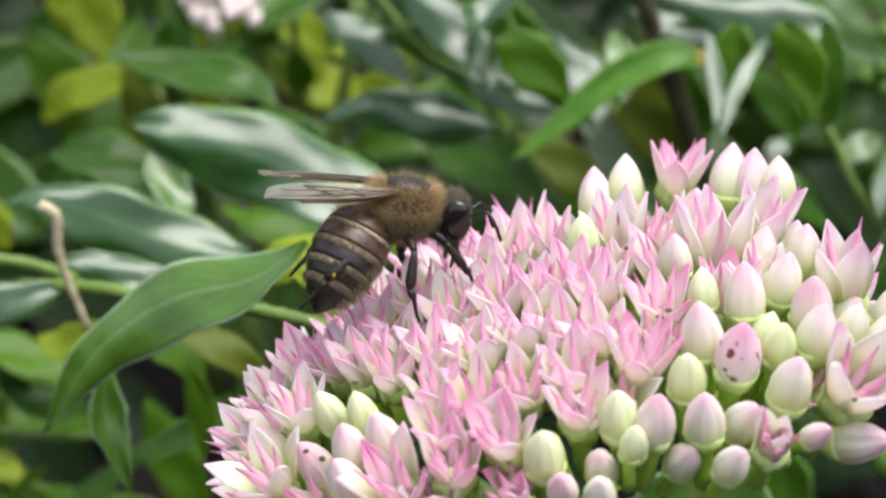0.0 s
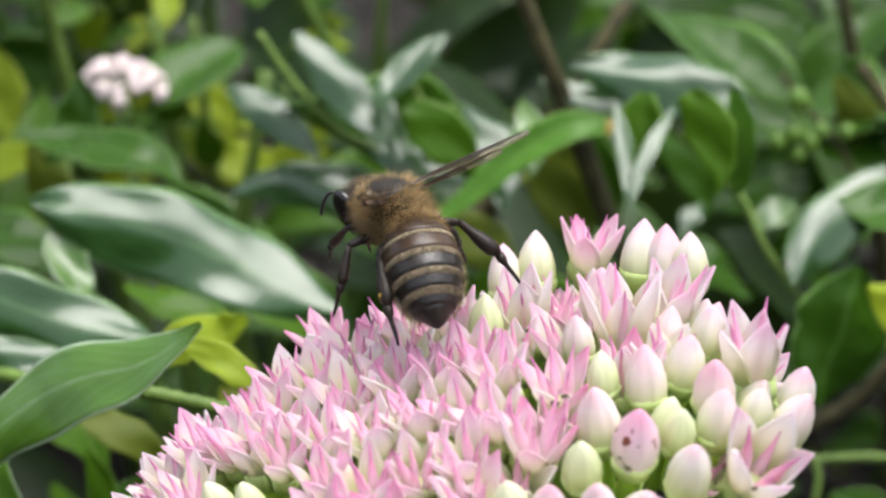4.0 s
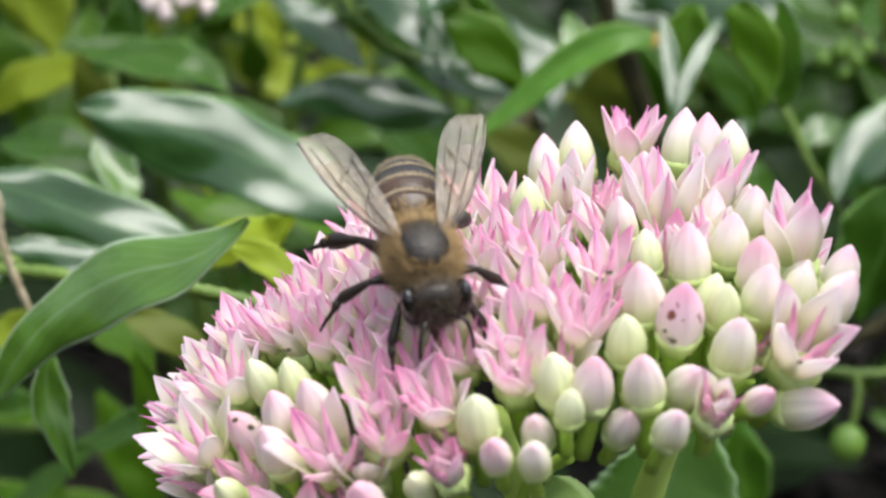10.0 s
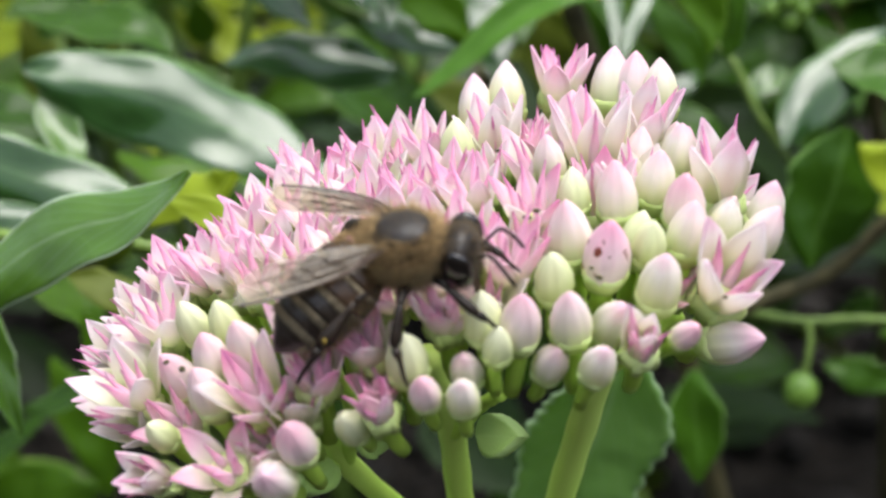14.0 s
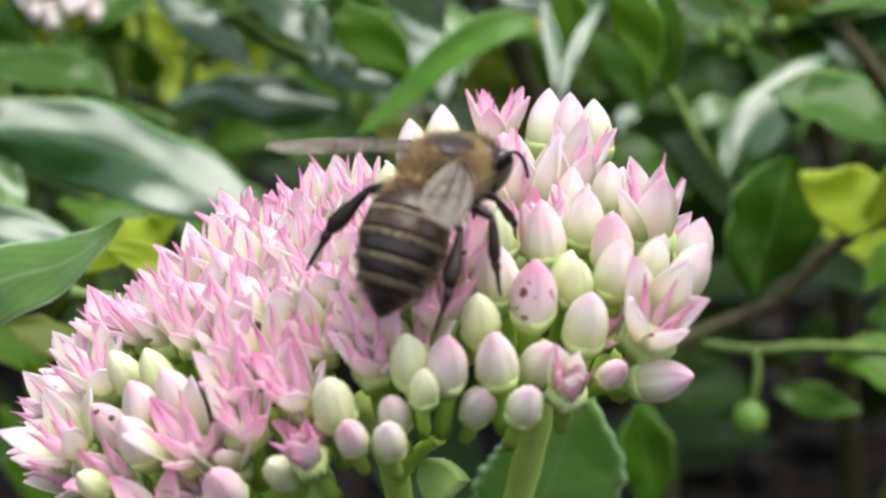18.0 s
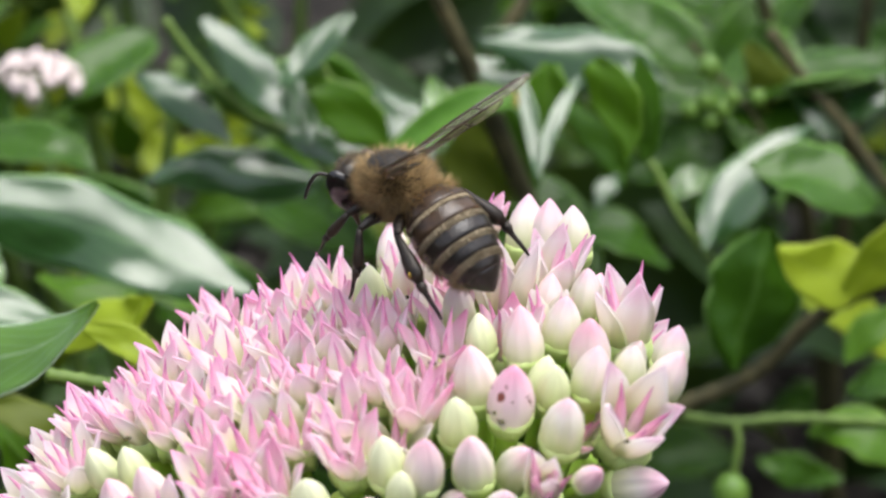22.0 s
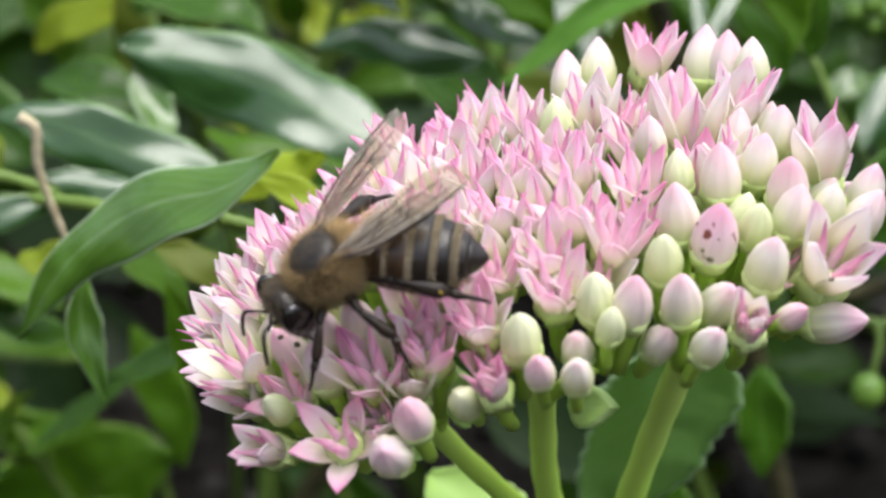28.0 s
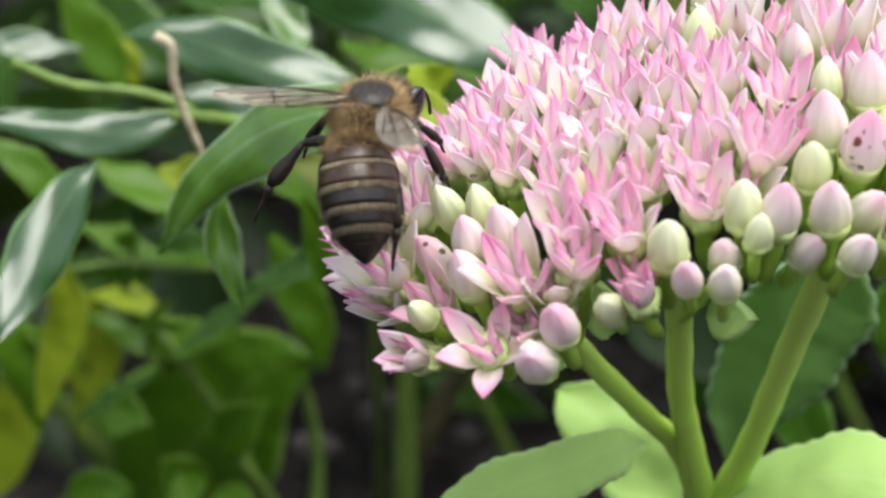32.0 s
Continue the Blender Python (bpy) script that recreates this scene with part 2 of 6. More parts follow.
SOIL = plain("soil", (0.004, 0.0035, 0.003), (0.04, 0.034, 0.028), 0.95, 200, 0.2, 0.0, 1.0, 0.006)
CRUMB = plain("soil_crumb", (0.008, 0.007, 0.006), (0.09, 0.08, 0.07), 0.9, 90, 0.3, 0.0, 0.8, 0.003)
# for the added walls that keep low sky out of the leaf reflections
WALL = plain("unseen_wall", (0.07, 0.08, 0.05), (0.17, 0.17, 0.13), 0.9, 60, 0.2, 0.0, 0.6, 0.004)
BARK = plain("twig_bark", (0.03, 0.03, 0.012), (0.11, 0.095, 0.04), 0.7, 700, 0.3)
BARK_GREEN = plain("twig_green", (0.06, 0.11, 0.015), (0.15, 0.24, 0.04), 0.55, 700, 0.4)
DRY = plain("dry_stalk", (0.35, 0.28, 0.16), (0.62, 0.55, 0.38), 0.8, 900, 0.2)
BERRY = plain("berry_green", (0.07, 0.15, 0.02), (0.15, 0.27, 0.04), 0.35, 500, 0.4)
FAR_PINK = plain("far_blossom_pink", (0.66, 0.54, 0.52), (0.82, 0.74, 0.7), 0.7, 400, 0.2)
BEE_BLACK = plain("bee_black", (0.008, 0.006, 0.005), (0.022, 0.015, 0.01), 0.33, 2500, 0.5)
BEE_PLATE = plain("bee_plate", (0.006, 0.005, 0.005), (0.02, 0.016, 0.013), 0.42, 2500, 0.4)
BEE_BROWN = plain("bee_brown", (0.02, 0.011, 0.006), (0.06, 0.03, 0.012), 0.36, 1800, 0.5)
BEE_THORAX = plain("bee_thorax_down", (0.03, 0.02, 0.01), (0.1, 0.065, 0.03), 0.8, 2500, 0.2)
BEE_LEG = plain("bee_leg", (0.006, 0.005, 0.004), (0.03, 0.018, 0.01), 0.45, 2500, 0.35)
BEE_EYE = plain("bee_eye", (0.004, 0.003, 0.003), (0.012, 0.009, 0.007), 0.16, 6000, 0.6, 0.0, 0.3, 0.00005)
BEE_BAND = plain("bee_band_hair", (0.13, 0.1, 0.06), (0.32, 0.26, 0.17), 0.8, 4000, 0.2, 0.0, 0.8, 0.0002)


def fur_material(name, low, high, rough=0.65):
    """Hairs, each of its own shade."""
    m, n, l, p = material(name, rough, 0.3)
    geo = n.new("ShaderNodeNewGeometry")
    tex = n.new("ShaderNodeTexCoord")
    patch = node(n, "ShaderNodeTexNoise", Scale=700.0, Detail=2.0)
    l.new(tex.outputs["Object"], patch.inputs["Vector"])
    f = mathn(n, l, "ADD", mathn(n, l, "MULTIPLY", geo.outputs["Random Per Island"], 0.65), mathn(n, l, "MULTIPLY", patch.outputs[0], 0.35))
    l.new(mixc(n, l, f, low, high), p.inputs["Base Color"])
    tr = n.new("ShaderNodeBsdfTranslucent")
    tr.inputs[0].default_value = (*high, 1)
    mix = node(n, "ShaderNodeMixShader", Fac=0.25)
    l.new(p.outputs[0], mix.inputs[1])
    l.new(tr.outputs[0], mix.inputs[2])
    l.new(mix.outputs[0], n["Material Output"].inputs[0])
    return m


BEE_FUR = fur_material("bee_fur", (0.1, 0.06, 0.022), (0.72, 0.51, 0.24))
BEE_FUR_PALE = fur_material("bee_fur_pale", (0.14, 0.1, 0.045), (0.62, 0.5, 0.28))
BEE_FUR_GREY = fur_material("bee_fur_grey", (0.2, 0.16, 0.1), (0.52, 0.44, 0.3))
BEE_FUR_DARK = fur_material("bee_fur_dark", (0.02, 0.015, 0.01), (0.26, 0.2, 0.125))
POLLEN = plain("pollen_yellow", (0.22, 0.15, 0.03), (0.38, 0.27, 0.06), 0.9, 3000, 0.1)

WING, n_, l_, p_ = material("wing_membrane", 0.16, 0.9)
p_.inputs["Base Color"].default_value = (0.62, 0.58, 0.52, 1)
tr_ = n_.new("ShaderNodeBsdfTransparent")
tr_.inputs[0].default_value = (0.86, 0.82, 0.75, 1)
tx_ = n_.new("ShaderNodeTexCoord")
ns_ = node(n_, "ShaderNodeTexNoise", Scale=1500.0, Detail=2.0)
l_.new(tx_.outputs["Object"], ns_.inputs["Vector"])
bumped(n_, l_, p_, ns_.outputs[0], 0.7, 0.0004)
mx_ = node(n_, "ShaderNodeMixShader", Fac=0.15)
l_.new(tr_.outputs[0], mx_.inputs[1])
l_.new(p_.outputs[0], mx_.inputs[2])
l_.new(mx_.outputs[0], n_["Material Output"].inputs[0])

# ---- shape helpers, in plan units ----


def mesh_of(name, verts, faces, mat, smooth=True, uvs=None):
    me = bpy.data.meshes.new(name)
    me.from_pydata([(x * MM, y * MM, z * MM) for x, y, z in verts], [], faces)
    me.materials.append(mat)
    if smooth:
        me.polygons.foreach_set("use_smooth", [True] * len(me.polygons))
    if uvs:
        layer = me.uv_layers.new(name="UVMap")
        layer.data.foreach_set("uv", [c for lp in me.loops for c in uvs[lp.vertex_index]])
    me.update()
    return me


def empty(name, m=None):
    ob = new(name)
    ob.empty_display_size = 0.002
    if m is not None:
        ob.matrix_world = m
    return ob


def part(name, me, parent, m=None, label=""):
    """One mesh object under a thing or a part, at the pose m in its parent's space."""
    ob = new(name, me)
    ob.parent = parent
    if m is not None:
        ob.matrix_basis = m
    return tagged(ob, label)


def at(x, y, z, rx=0, ry=0, rz=0, s=1.0):
    m = pose(x * MM, y * MM, z * MM, rx, ry, rz)
    return m @ Matrix.Scale(s, 4) if s != 1.0 else m


def along(base, way, spin=0.0, s=1.0):
    """A pose at base (plan units) whose z points along way."""
    q = Vector(way).to_track_quat("Z", "Y").to_matrix().to_4x4()
    return Matrix.Translation(Vector(base) * MM) @ q @ Matrix.Rotation(radians(spin), 4, "Z") @ Matrix.Scale(s, 4)


def revolve(profile, sides=14, lobes=0, depth=0.0, squash=(1, 1)):
    """A body turned round z from (radius, height) pairs, with soft lobes."""
    verts, faces = [], []
    for r, z in profile:
        for k in range(sides):
            a = 2 * math.pi * k / sides
            rr = r * (1 + depth * math.cos(lobes * a)) if lobes else r
            verts.append((rr * math.cos(a) * squash[0], rr * math.sin(a) * squash[1], z))
    for j in range(len(profile) - 1):
        for k in range(sides):
            a, b = j * sides + k, j * sides + (k + 1) % sides
            faces.append((a, b, b + sides, a + sides))
    faces.append(tuple(reversed(range(sides))))
    faces.append(tuple(range((len(profile) - 1) * sides, len(profile) * sides)))
    return verts, faces


def ball(rx, ry, rz, sides=18, rings=11, centre=(0, 0, 0)):
    prof = [(math.sin(math.pi * k / rings), -math.cos(math.pi * k / rings)) for k in range(rings + 1)]
    prof[0], prof[-1] = (0.04, prof[0][1]), (0.04, prof[-1][1])
    v, f = revolve(prof, sides)
    return [(x * rx + centre[0], y * ry + centre[1], z * rz + centre[2]) for x, y, z in v], f


def tube(points, radii, sides=8):
    """A round rod through points with its own radius at each."""
    pts = [Vector(p) for p in points]
    verts, faces = [], []
    side = None
    for k, p in enumerate(pts):
        d = (pts[min(k + 1, len(pts) - 1)] - pts[max(k - 1, 0)]).normalized()
        if side is None:
            side = d.orthogonal().normalized()
        side = (side - d * side.dot(d)).normalized()
        up = d.cross(side)
        for j in range(sides):
            a = 2 * math.pi * j / sides
            verts.append(tuple(p + (side * math.cos(a) + up * math.sin(a)) * radii[k]))
    for k in range(len(pts) - 1):
        for j in range(sides):
            a, b = k * sides + j, k * sides + (j + 1) % sides
            faces.append((a, b, b + sides, a + sides))
    faces.append(tuple(reversed(range(sides))))
    faces.append(tuple(range((len(pts) - 1) * sides, len(pts) * sides)))
    return verts, faces


def joined(*bodies):
    verts, faces = [], []
    for v, f in bodies:
        n = len(verts)
        verts += v
        faces += [tuple(i + n for i in q) for q in f]
    return verts, faces


def curve3(points, steps=10):
    """A smooth line through a few points (Catmull-Rom)."""
    p = [Vector(q) for q in points]
    p = [p[0] * 2 - p[1]] + p + [p[-1] * 2 - p[-2]]
    out = []
    for k in range(1, len(p) - 2):
        for j in range(steps):
            t = j / steps
            out.append(0.5 * (2 * p[k] + (p[k + 1] - p[k - 1]) * t + (2 * p[k - 1] - 5 * p[k] + 4 * p[k + 1] - p[k + 2]) * t * t + (3 * p[k] - p[k - 1] - 3 * p[k + 1] + p[k + 2]) * t ** 3))
    return out + [p[-2]]


def blade(length, width, bend, fold, mat, name="leaf", point=1.0, wave=0.0, thick=0.22, along_n=16, across_n=8, seed=0, teeth=0.0, twist=0.0):
    """A leaf along +y, facing +z, curved down towards its tip, folded along the midrib."""
    rng = random.Random(seed)
    ph = rng.uniform(0, 6.28)
    top, uv = [], []
    for i in range(along_n + 1):
        s = i / along_n
        w = 0.5 * width * (math.sin(math.pi * min(1, s ** 0.85)) ** (0.75 + 0.55 * point * s * s)) * (1 - 0.2 * point * s) * 1.3 + 0.02 * width * (1 - s)
        if teeth and i % 2:
            w *= 1 - teeth
        y = length * s
        sag = -bend * length * s * s
        for j in range(across_n + 1):
            r = 2 * j / across_n - 1
            z = sag + twist * r * w * (2 * s - 1) + fold * w * abs(r) ** 1.3 + wave * width * math.sin(5 * s + ph + 2.0 * r) * abs(r)
            top.append((r * w, y - 0.25 * bend * bend * length * s ** 3, z))
            uv.append((j / across_n, s))
    n = len(top)
    verts = top + [(x, y, z - thick) for x, y, z in top]
    faces, row = [], across_n + 1
    for i in range(along_n):
        for j in range(across_n):
            a = i * row + j
            faces.append((a, a + 1, a + row + 1, a + row))
            faces.append((n + a, n + a + row, n + a + row + 1, n + a + 1))
        for j in (0, across_n):
            a = i * row + j
            q = (a, a + row, n + a + row, n + a)
            faces.append(q if j == 0 else tuple(reversed(q)))
    return mesh_of(name, verts, faces, mat, True, uv + uv)


def leaf_pose(base, tip, lean=0.0, sky=0.8):
    """Pose of a leaf from base to tip (plan units); it faces up and out of the bush, turned by lean degrees about its rib."""
    b, y = Vector(base), (Vector(tip) - Vector(base)).normalized()
    z = Vector((0, -(1 - sky) * 2.2 - 0.12, sky))
    z = (z - y * z.dot(y)).normalized()
    x = y.cross(z)
    m = Matrix((x, y, z)).transposed().to_4x4()
    return Matrix.Translation(b * MM) @ m @ Matrix.Rotation(radians(lean), 4, "Y")


# ---- ground ----
gv, gf = [], []
GN = 48
for j in range(GN + 1):
    for i in range(GN + 1):
        u, v = 2 * i / GN - 1, 2 * j / GN - 1
        x, y = 320 * u + 24000 * u ** 7, 320 * v + 24000 * v ** 7
        near = max(0.0, 1 - (abs(u) + abs(v)) / 2)
        gv.append((x, y + 120, -92 + near * 9 * noise.noise((x * 0.03, y * 0.03, 0.0))))
for j in range(GN):
    for i in range(GN):
        a = j * (GN + 1) + i
        gf.append((a, a + 1, a + GN + 2, a + GN + 1))
tagged(new("ground", mesh_of("ground", gv, gf, SOIL)), "dark crumbly garden soil under the bushes", "soil", kind="structure")

# ---- crumbs of soil and small stones ----
crumb_rng = random.Random(21)
cv, cf = [], []
for k in range(900):
    x, y, r = crumb_rng.uniform(-120, 170), crumb_rng.uniform(50, 290), crumb_rng.uniform(0.8, 3.2)
    v, f = ball(r * crumb_rng.uniform(0.8, 1.4), r, r * 0.7, 7, 5)
    n0 = len(cv)
    cv += [(x + a * (1 + 0.25 * noise.noise((a, b, c + k))), y + b, -91 + 0.5 * r + c + 9 * noise.noise((x * 0.03, y * 0.03, 0.0)) * 0.9) for a, b, c in v]
    cf += [tuple(i + n0 for i in q) for q in f]
tagged(new("soil_crumbs", mesh_of("soil_crumbs", cv, cf, CRUMB)), "dark crumbs of soil and small grey stones", "soil", kind="stuff")

# ---- plain unseen walls, added to close the place and block the low sky ----
for wname, wx, wy, long_, turned in (("unseen_wall_north", 0, 1300, 2400, 0), ("unseen_wall_south", 0, -1100, 2400, 0), ("unseen_wall_east", 1200, 100, 2400, 90), ("unseen_wall_west", -1200, 100, 2400, 90)):
    h, d = 340, 60
    a, b = long_ / 2 + (d if not turned else -d / 2), d / 2
    wv = [(sx * a, sy * b, z) for z in (-96, h * 0.985, h) for sx, sy in ((-1, -1), (1, -1), (1, 1), (-1, 1))]
    wv = [(x * (0.998 if z == h else 1), y * (0.9 if z == h else 1), z) for x, y, z in wv]
    wf = [(0, 3, 2, 1), (8, 9, 10, 11)] + [(k + 4 * q, (k + 1) % 4 + 4 * q, (k + 1) % 4 + 4 + 4 * q, k + 4 + 4 * q) for q in (0, 1) for k in range(4)]
    wall = new(wname, mesh_of(wname, wv, wf, WALL, False))
    wall.matrix_world = at(wx, wy, 0, 0, 0, turned)
    tagged(wall, "plain grey wall out of view, added to block the low sky", "wall", kind="structure")

# ---- sedum flower head ----
FOOT = Vector((6.56, 4.1, -36.9))
sedum = tagged(empty("sedum_flower", Matrix.Translation(FOOT * MM)), "pale pink stonecrop flower head with half-open buds on green stems", "flower")


def local(x, y, z):
    return Vector((x, y, z)) - FOOT


def petal_mesh(name, mat, length=3.6, width=1.2):
    v, f = [], []
    rows, cols = 9, 4
    for layer in (0.0, -0.1):
        for i in range(rows + 1):
            s = i / rows
            w = 0.5 * width * (0.55 + 0.45 * math.sin(math.pi * min(1, s * 0.95))) * (1 - s ** 5) + 0.02
            for j in range(cols + 1):
                r = 2 * j / cols - 1
                v.append((r * w, layer - 0.45 * w * r * r * -1 + 0.35 * (s - 0.4) ** 2, length * s))
    n, row = (rows + 1) * (cols + 1), cols + 1
    for i in range(rows):
        for j in range(cols):
            a = i * row + j
            f.append((a, a + row, a + row + 1, a + 1))
            f.append((n + a, n + a + 1, n + a + row + 1, n + a + row))
        for j in (0, cols):
            a = i * row + j
            f.append((a, n + a, n + a + row, a + row))
    return mesh_of(name, v, f, mat)


PETALS = [petal_mesh("petal", PETAL, 3.2, 1.3), petal_mesh("petal", PETAL_PALE, 3.35, 1.4), petal_mesh("petal", PETAL_PALE, 2.9, 1.45), petal_mesh("petal", PETAL_HOT, 3.1, 1.25)]
bud_profile = [(0.25, -0.2), (0.6, 0.05), (0.84, 0.55), (0.93, 1.1), (0.9, 1.65), (0.74, 2.25), (0.5, 2.7), (0.24, 3.05), (0.04, 3.25)]


def bud_mesh(mat):
    """Five petals still closed, with seams that meet at the tip."""
    v, f = revolve(bud_profile, 30)
    out = []
    for x, y, z in v:
        a = math.atan2(y, x)
        seam = abs(((a * 5 / (2 * math.pi)) % 1.0) - 0.5) * 2
        k = 1 - 0.13 * max(0.0, seam - 0.8) / 0.2 * min(1.0, z / 1.5) + 0.025 * math.sin(3 * a + z)
        out.append((x * k, y * k, z))
    return mesh_of("bud", out, f, mat)


BUDS = {k: bud_mesh(m) for k, m in (("w", BUD), ("p", BUD_PINK), ("g", BUD_GREEN), ("r", BUD_RED), ("s", BUD_SPOT))}
calyx_body = joined(revolve([(0.2, -0.5), (0.6, -0.1), (0.85, 0.45), (0.86, 1.0), (0.6, 1.15)], 14),
                    *[tube([(0.66 * math.cos(a), 0.66 * math.sin(a), 0.2), (0.8 * math.cos(a), 0.8 * math.sin(a), 0.7), (0.88 * math.cos(a), 0.88 * math.sin(a), 1.15)], [0.3, 0.22, 0.03], 6) for a in (k * 2 * math.pi / 5 + 0.6 for k in range(5))])
CALYXES = mesh_of("calyx", *calyx_body, CALYX)
BUD_CALYX = mesh_of("calyx", *revolve([(0.2, -0.5), (0.52, -0.15), (0.8, 0.3), (0.9, 0.75), (0.9, 1.0), (0.8, 1.05)], 20, 5, 0.05), CALYX)
PISTIL_ONE = mesh_of("pistil", *tube([(0, 0.2, 0.3), (0, 0.44, 1.1), (0, 0.58, 1.9), (0, 0.76, 2.6), (0, 1.02, 3.35)], [0.18, 0.28, 0.23, 0.1, 0.015], 8), PISTIL)
PEDICEL = mesh_of("pedicel", *tube([(0, 0, 0.2), (0.05, 0, -0.8), (0, 0.1, -1.8), (-0.1, 0, -2.8)], [0.55, 0.42, 0.42, 0.38], 8), STALK)
head_rng = random.Random(5)
DOME = (Vector((0, -5, -0.2)), (17.2, 13.5, 5.6), radians(-17))
placed = []


def dome_way(x, y, z):
    """The way a floret at this place of the head points: out of the dome and up."""
    c, r, th = DOME
    p = Vector((x, y, z)) - c
    q = Matrix.Rotation(-th, 3, "Y") @ p
    n = Matrix.Rotation(th, 3, "Y") @ Vector((q.x / r[0] ** 2, q.y / r[1] ** 2, q.z / r[2] ** 2))
    edge = max(0.0, min(1.0, (-x - 7) / 9))
    return (n.normalized() * 0.75 + Vector((0, -0.1, 0.62 - 0.42 * edge))).normalized()


def stand(x, y, z, lean, size):
    way = dome_way(x, y, z) + Vector((head_rng.uniform(-lean, lean), head_rng.uniform(-lean, lean), 0))
    placed.append(Vector((x, y, z)))
    return along(local(x, y, z), way, head_rng.uniform(0, 360), size), way.normalized()


def bud(x, y, z, kind="w", size=1.0):
    """A closed bud with its centre at x, y, z."""
    size *= 0.88
    m, way = stand(x, y, z, 0.1, size)
    m = Matrix.Translation(-way * 1.5 * size * MM) @ m
    b = part("bud", BUDS[kind], sedum, m)
    part("pedicel", PEDICEL, b)
    part("calyx", BUD_CALYX, b, Matrix.Rotation(head_rng.uniform(0, 6), 4, "Z") @ Matrix.Diagonal((1.03, 1.03, 0.85, 1)))


def floret(x, y, z, open_=28.0, size=1.0, pale=0):
    """An opened star of five pointed petals round pink pistils."""
    if any((Vector((x, y, z)) - o).length < 1.6 for o in placed):
        return
    if x < 5:
        size *= 0.9
    m, way = stand(x, y, z, 0.13, size)
    m = Matrix.Translation(-way * 2.0 * size * MM) @ m
    c = part("floret", CALYXES, sedum, m)
    for k in range(5):
        tilt = open_ + head_rng.uniform(-9, 9)
        turn = Matrix.Rotation(radians(72 * k + head_rng.uniform(-8, 8)), 4, "Z")
        part("petal", PETALS[pale if head_rng.random() < 0.75 else 1], c, turn @ at(0, -0.42, 0.25) @ Matrix.Rotation(radians(tilt), 4, "X") @ Matrix.Scale(head_rng.uniform(0.88, 1.08), 4))
    for k in range(5):
        part("pistil", PISTIL_ONE, c, Matrix.Rotation(radians(72 * k + 36), 4, "Z") @ Matrix.Scale(head_rng.uniform(0.85, 1.1), 4))
    if way.y < 0.3:
        part("pedicel", PEDICEL, c)


bud(2.78, 4.67, 4.91, "w", 1.05)
bud(4.22, 4.8, 5.42, "w", 1.10)
bud(8.93, 3.75, 6.37, "w", 1.15)
bud(9.95, 3.21, 6.43, "p", 1.10)
bud(11.05, 2.48, 6.43, "w", 1.05)
bud(6.71, -1.81, 6.48, "p", 1.15)
bud(10.86, -5.75, 6.86, "w", 0.95)
bud(5.54, -5.66, 6.49, "p", 0.85)
bud(6.34, -8.71, 6.37, "g", 0.80)
bud(8.01, -9.11, 6.47, "p", 1.05)
bud(9.66, -8.25, 6.66, "w", 1.00)
bud(10.61, -9.8, 6.36, "p", 1.05)
bud(6.02, -11.42, 5.81, "p", 1.10)
bud(7.34, -12.65, 5.54, "s", 1.15)
bud(9, -12.16, 5.74, "g", 0.85)
bud(10.6, -11.44, 5.89, "p", 1.00)
bud(12.11, -10.84, 5.86, "w", 0.85)
bud(14, -9.13, 5.82, "w", 0.90)
bud(13.6, -10.65, 5.38, "p", 1.00)
bud(9.28, -13.91, 4.91, "w", 1.05)
bud(12.21, -13.35, 2.12, "w", 1.05)
floret(8.51, -15.73, 3.52, 8, 0.88, 3)
bud(10.19, -15.1, 3.38, "p", 0.65)
bud(6.78, -16.6, 2.92, "w", 0.85)
bud(5.79, -15.38, 4.16, "p", 1.00)
bud(3.91, -15.34, 4.03, "p", 1.00)
bud(2.55, -14.95, 4.02, "g", 0.95)
bud(5.25, -13.62, 5.01, "g", 0.95)
bud(1.8, -2.14, 5.64, "g", 0.95)
bud(-8.97, -10.17, 1.41, "g", 0.85)
bud(-7.54, -11.19, 1.88, "g", 0.85)
bud(-7.98, -12.71, 1.18, "p", 0.95)
bud(-6.62, -12.86, 1.81, "p", 0.95)
bud(-8.05, -14.16, 0.48, "p", 0.95)
floret(-10.47, -15.05, -2.72, 8, 0.92, 3)
bud(-5.36, -17.45, -1.44, "w", 1.05)
bud(-4.49, -17.17, 0.06, "p", 0.95)
floret(-1.54, -17.01, 1.61, 8, 0.92, 3)
bud(0.33, -17.11, 2.09, "p", 0.75)
bud(1.74, -17.4, 2.07, "w", 0.80)
bud(-0.33, -15.89, 2.82, "g", 1.00)
bud(-9.9, -14.55, -1.12, "g", 0.70)
bud(3.05, -16.06, 3.46, "g", 0.70)
floret(6.7, 5.14, 6.41, 24, 1.00, 3)
floret(3.47, -0.91, 5.86, 15, 1.30, 1)
floret(7.7, -3.75, 6.73, 15, 1.30, 1)
floret(9.77, -1.53, 6.63, 14, 1.15, 1)
floret(12.52, -6.92, 6.64, 16, 1.20, 1)
floret(4.53, -8.59, 6.12, 30, 1.00, 3)
floret(12.1, -12.92, 4.71, 17, 1.25, 1)
floret(3.62, -11.76, 5.36, 30, 1.15, 3)
floret(2.32, -7.05, 5.83, 26, 1.00, 0)
floret(-0.89, 4.34, 3.69, 26, 1.10, 0)
floret(-2.41, 1.96, 3.76, 26, 1.00, 0)
floret(-5.64, 3.94, 2.3, 30, 0.95, 3)
floret(0.4, 0.13, 4.99, 24, 1.00, 0)
floret(-3.84, -0.62, 3.79, 26, 1.00, 0)
floret(1.32, -5.18, 5.66, 24, 1.00, 0)
floret(-7.1, -0.97, 2.53, 28, 1.00, 0)
floret(-7.48, -4.42, 2.65, 24, 1.00, 0)
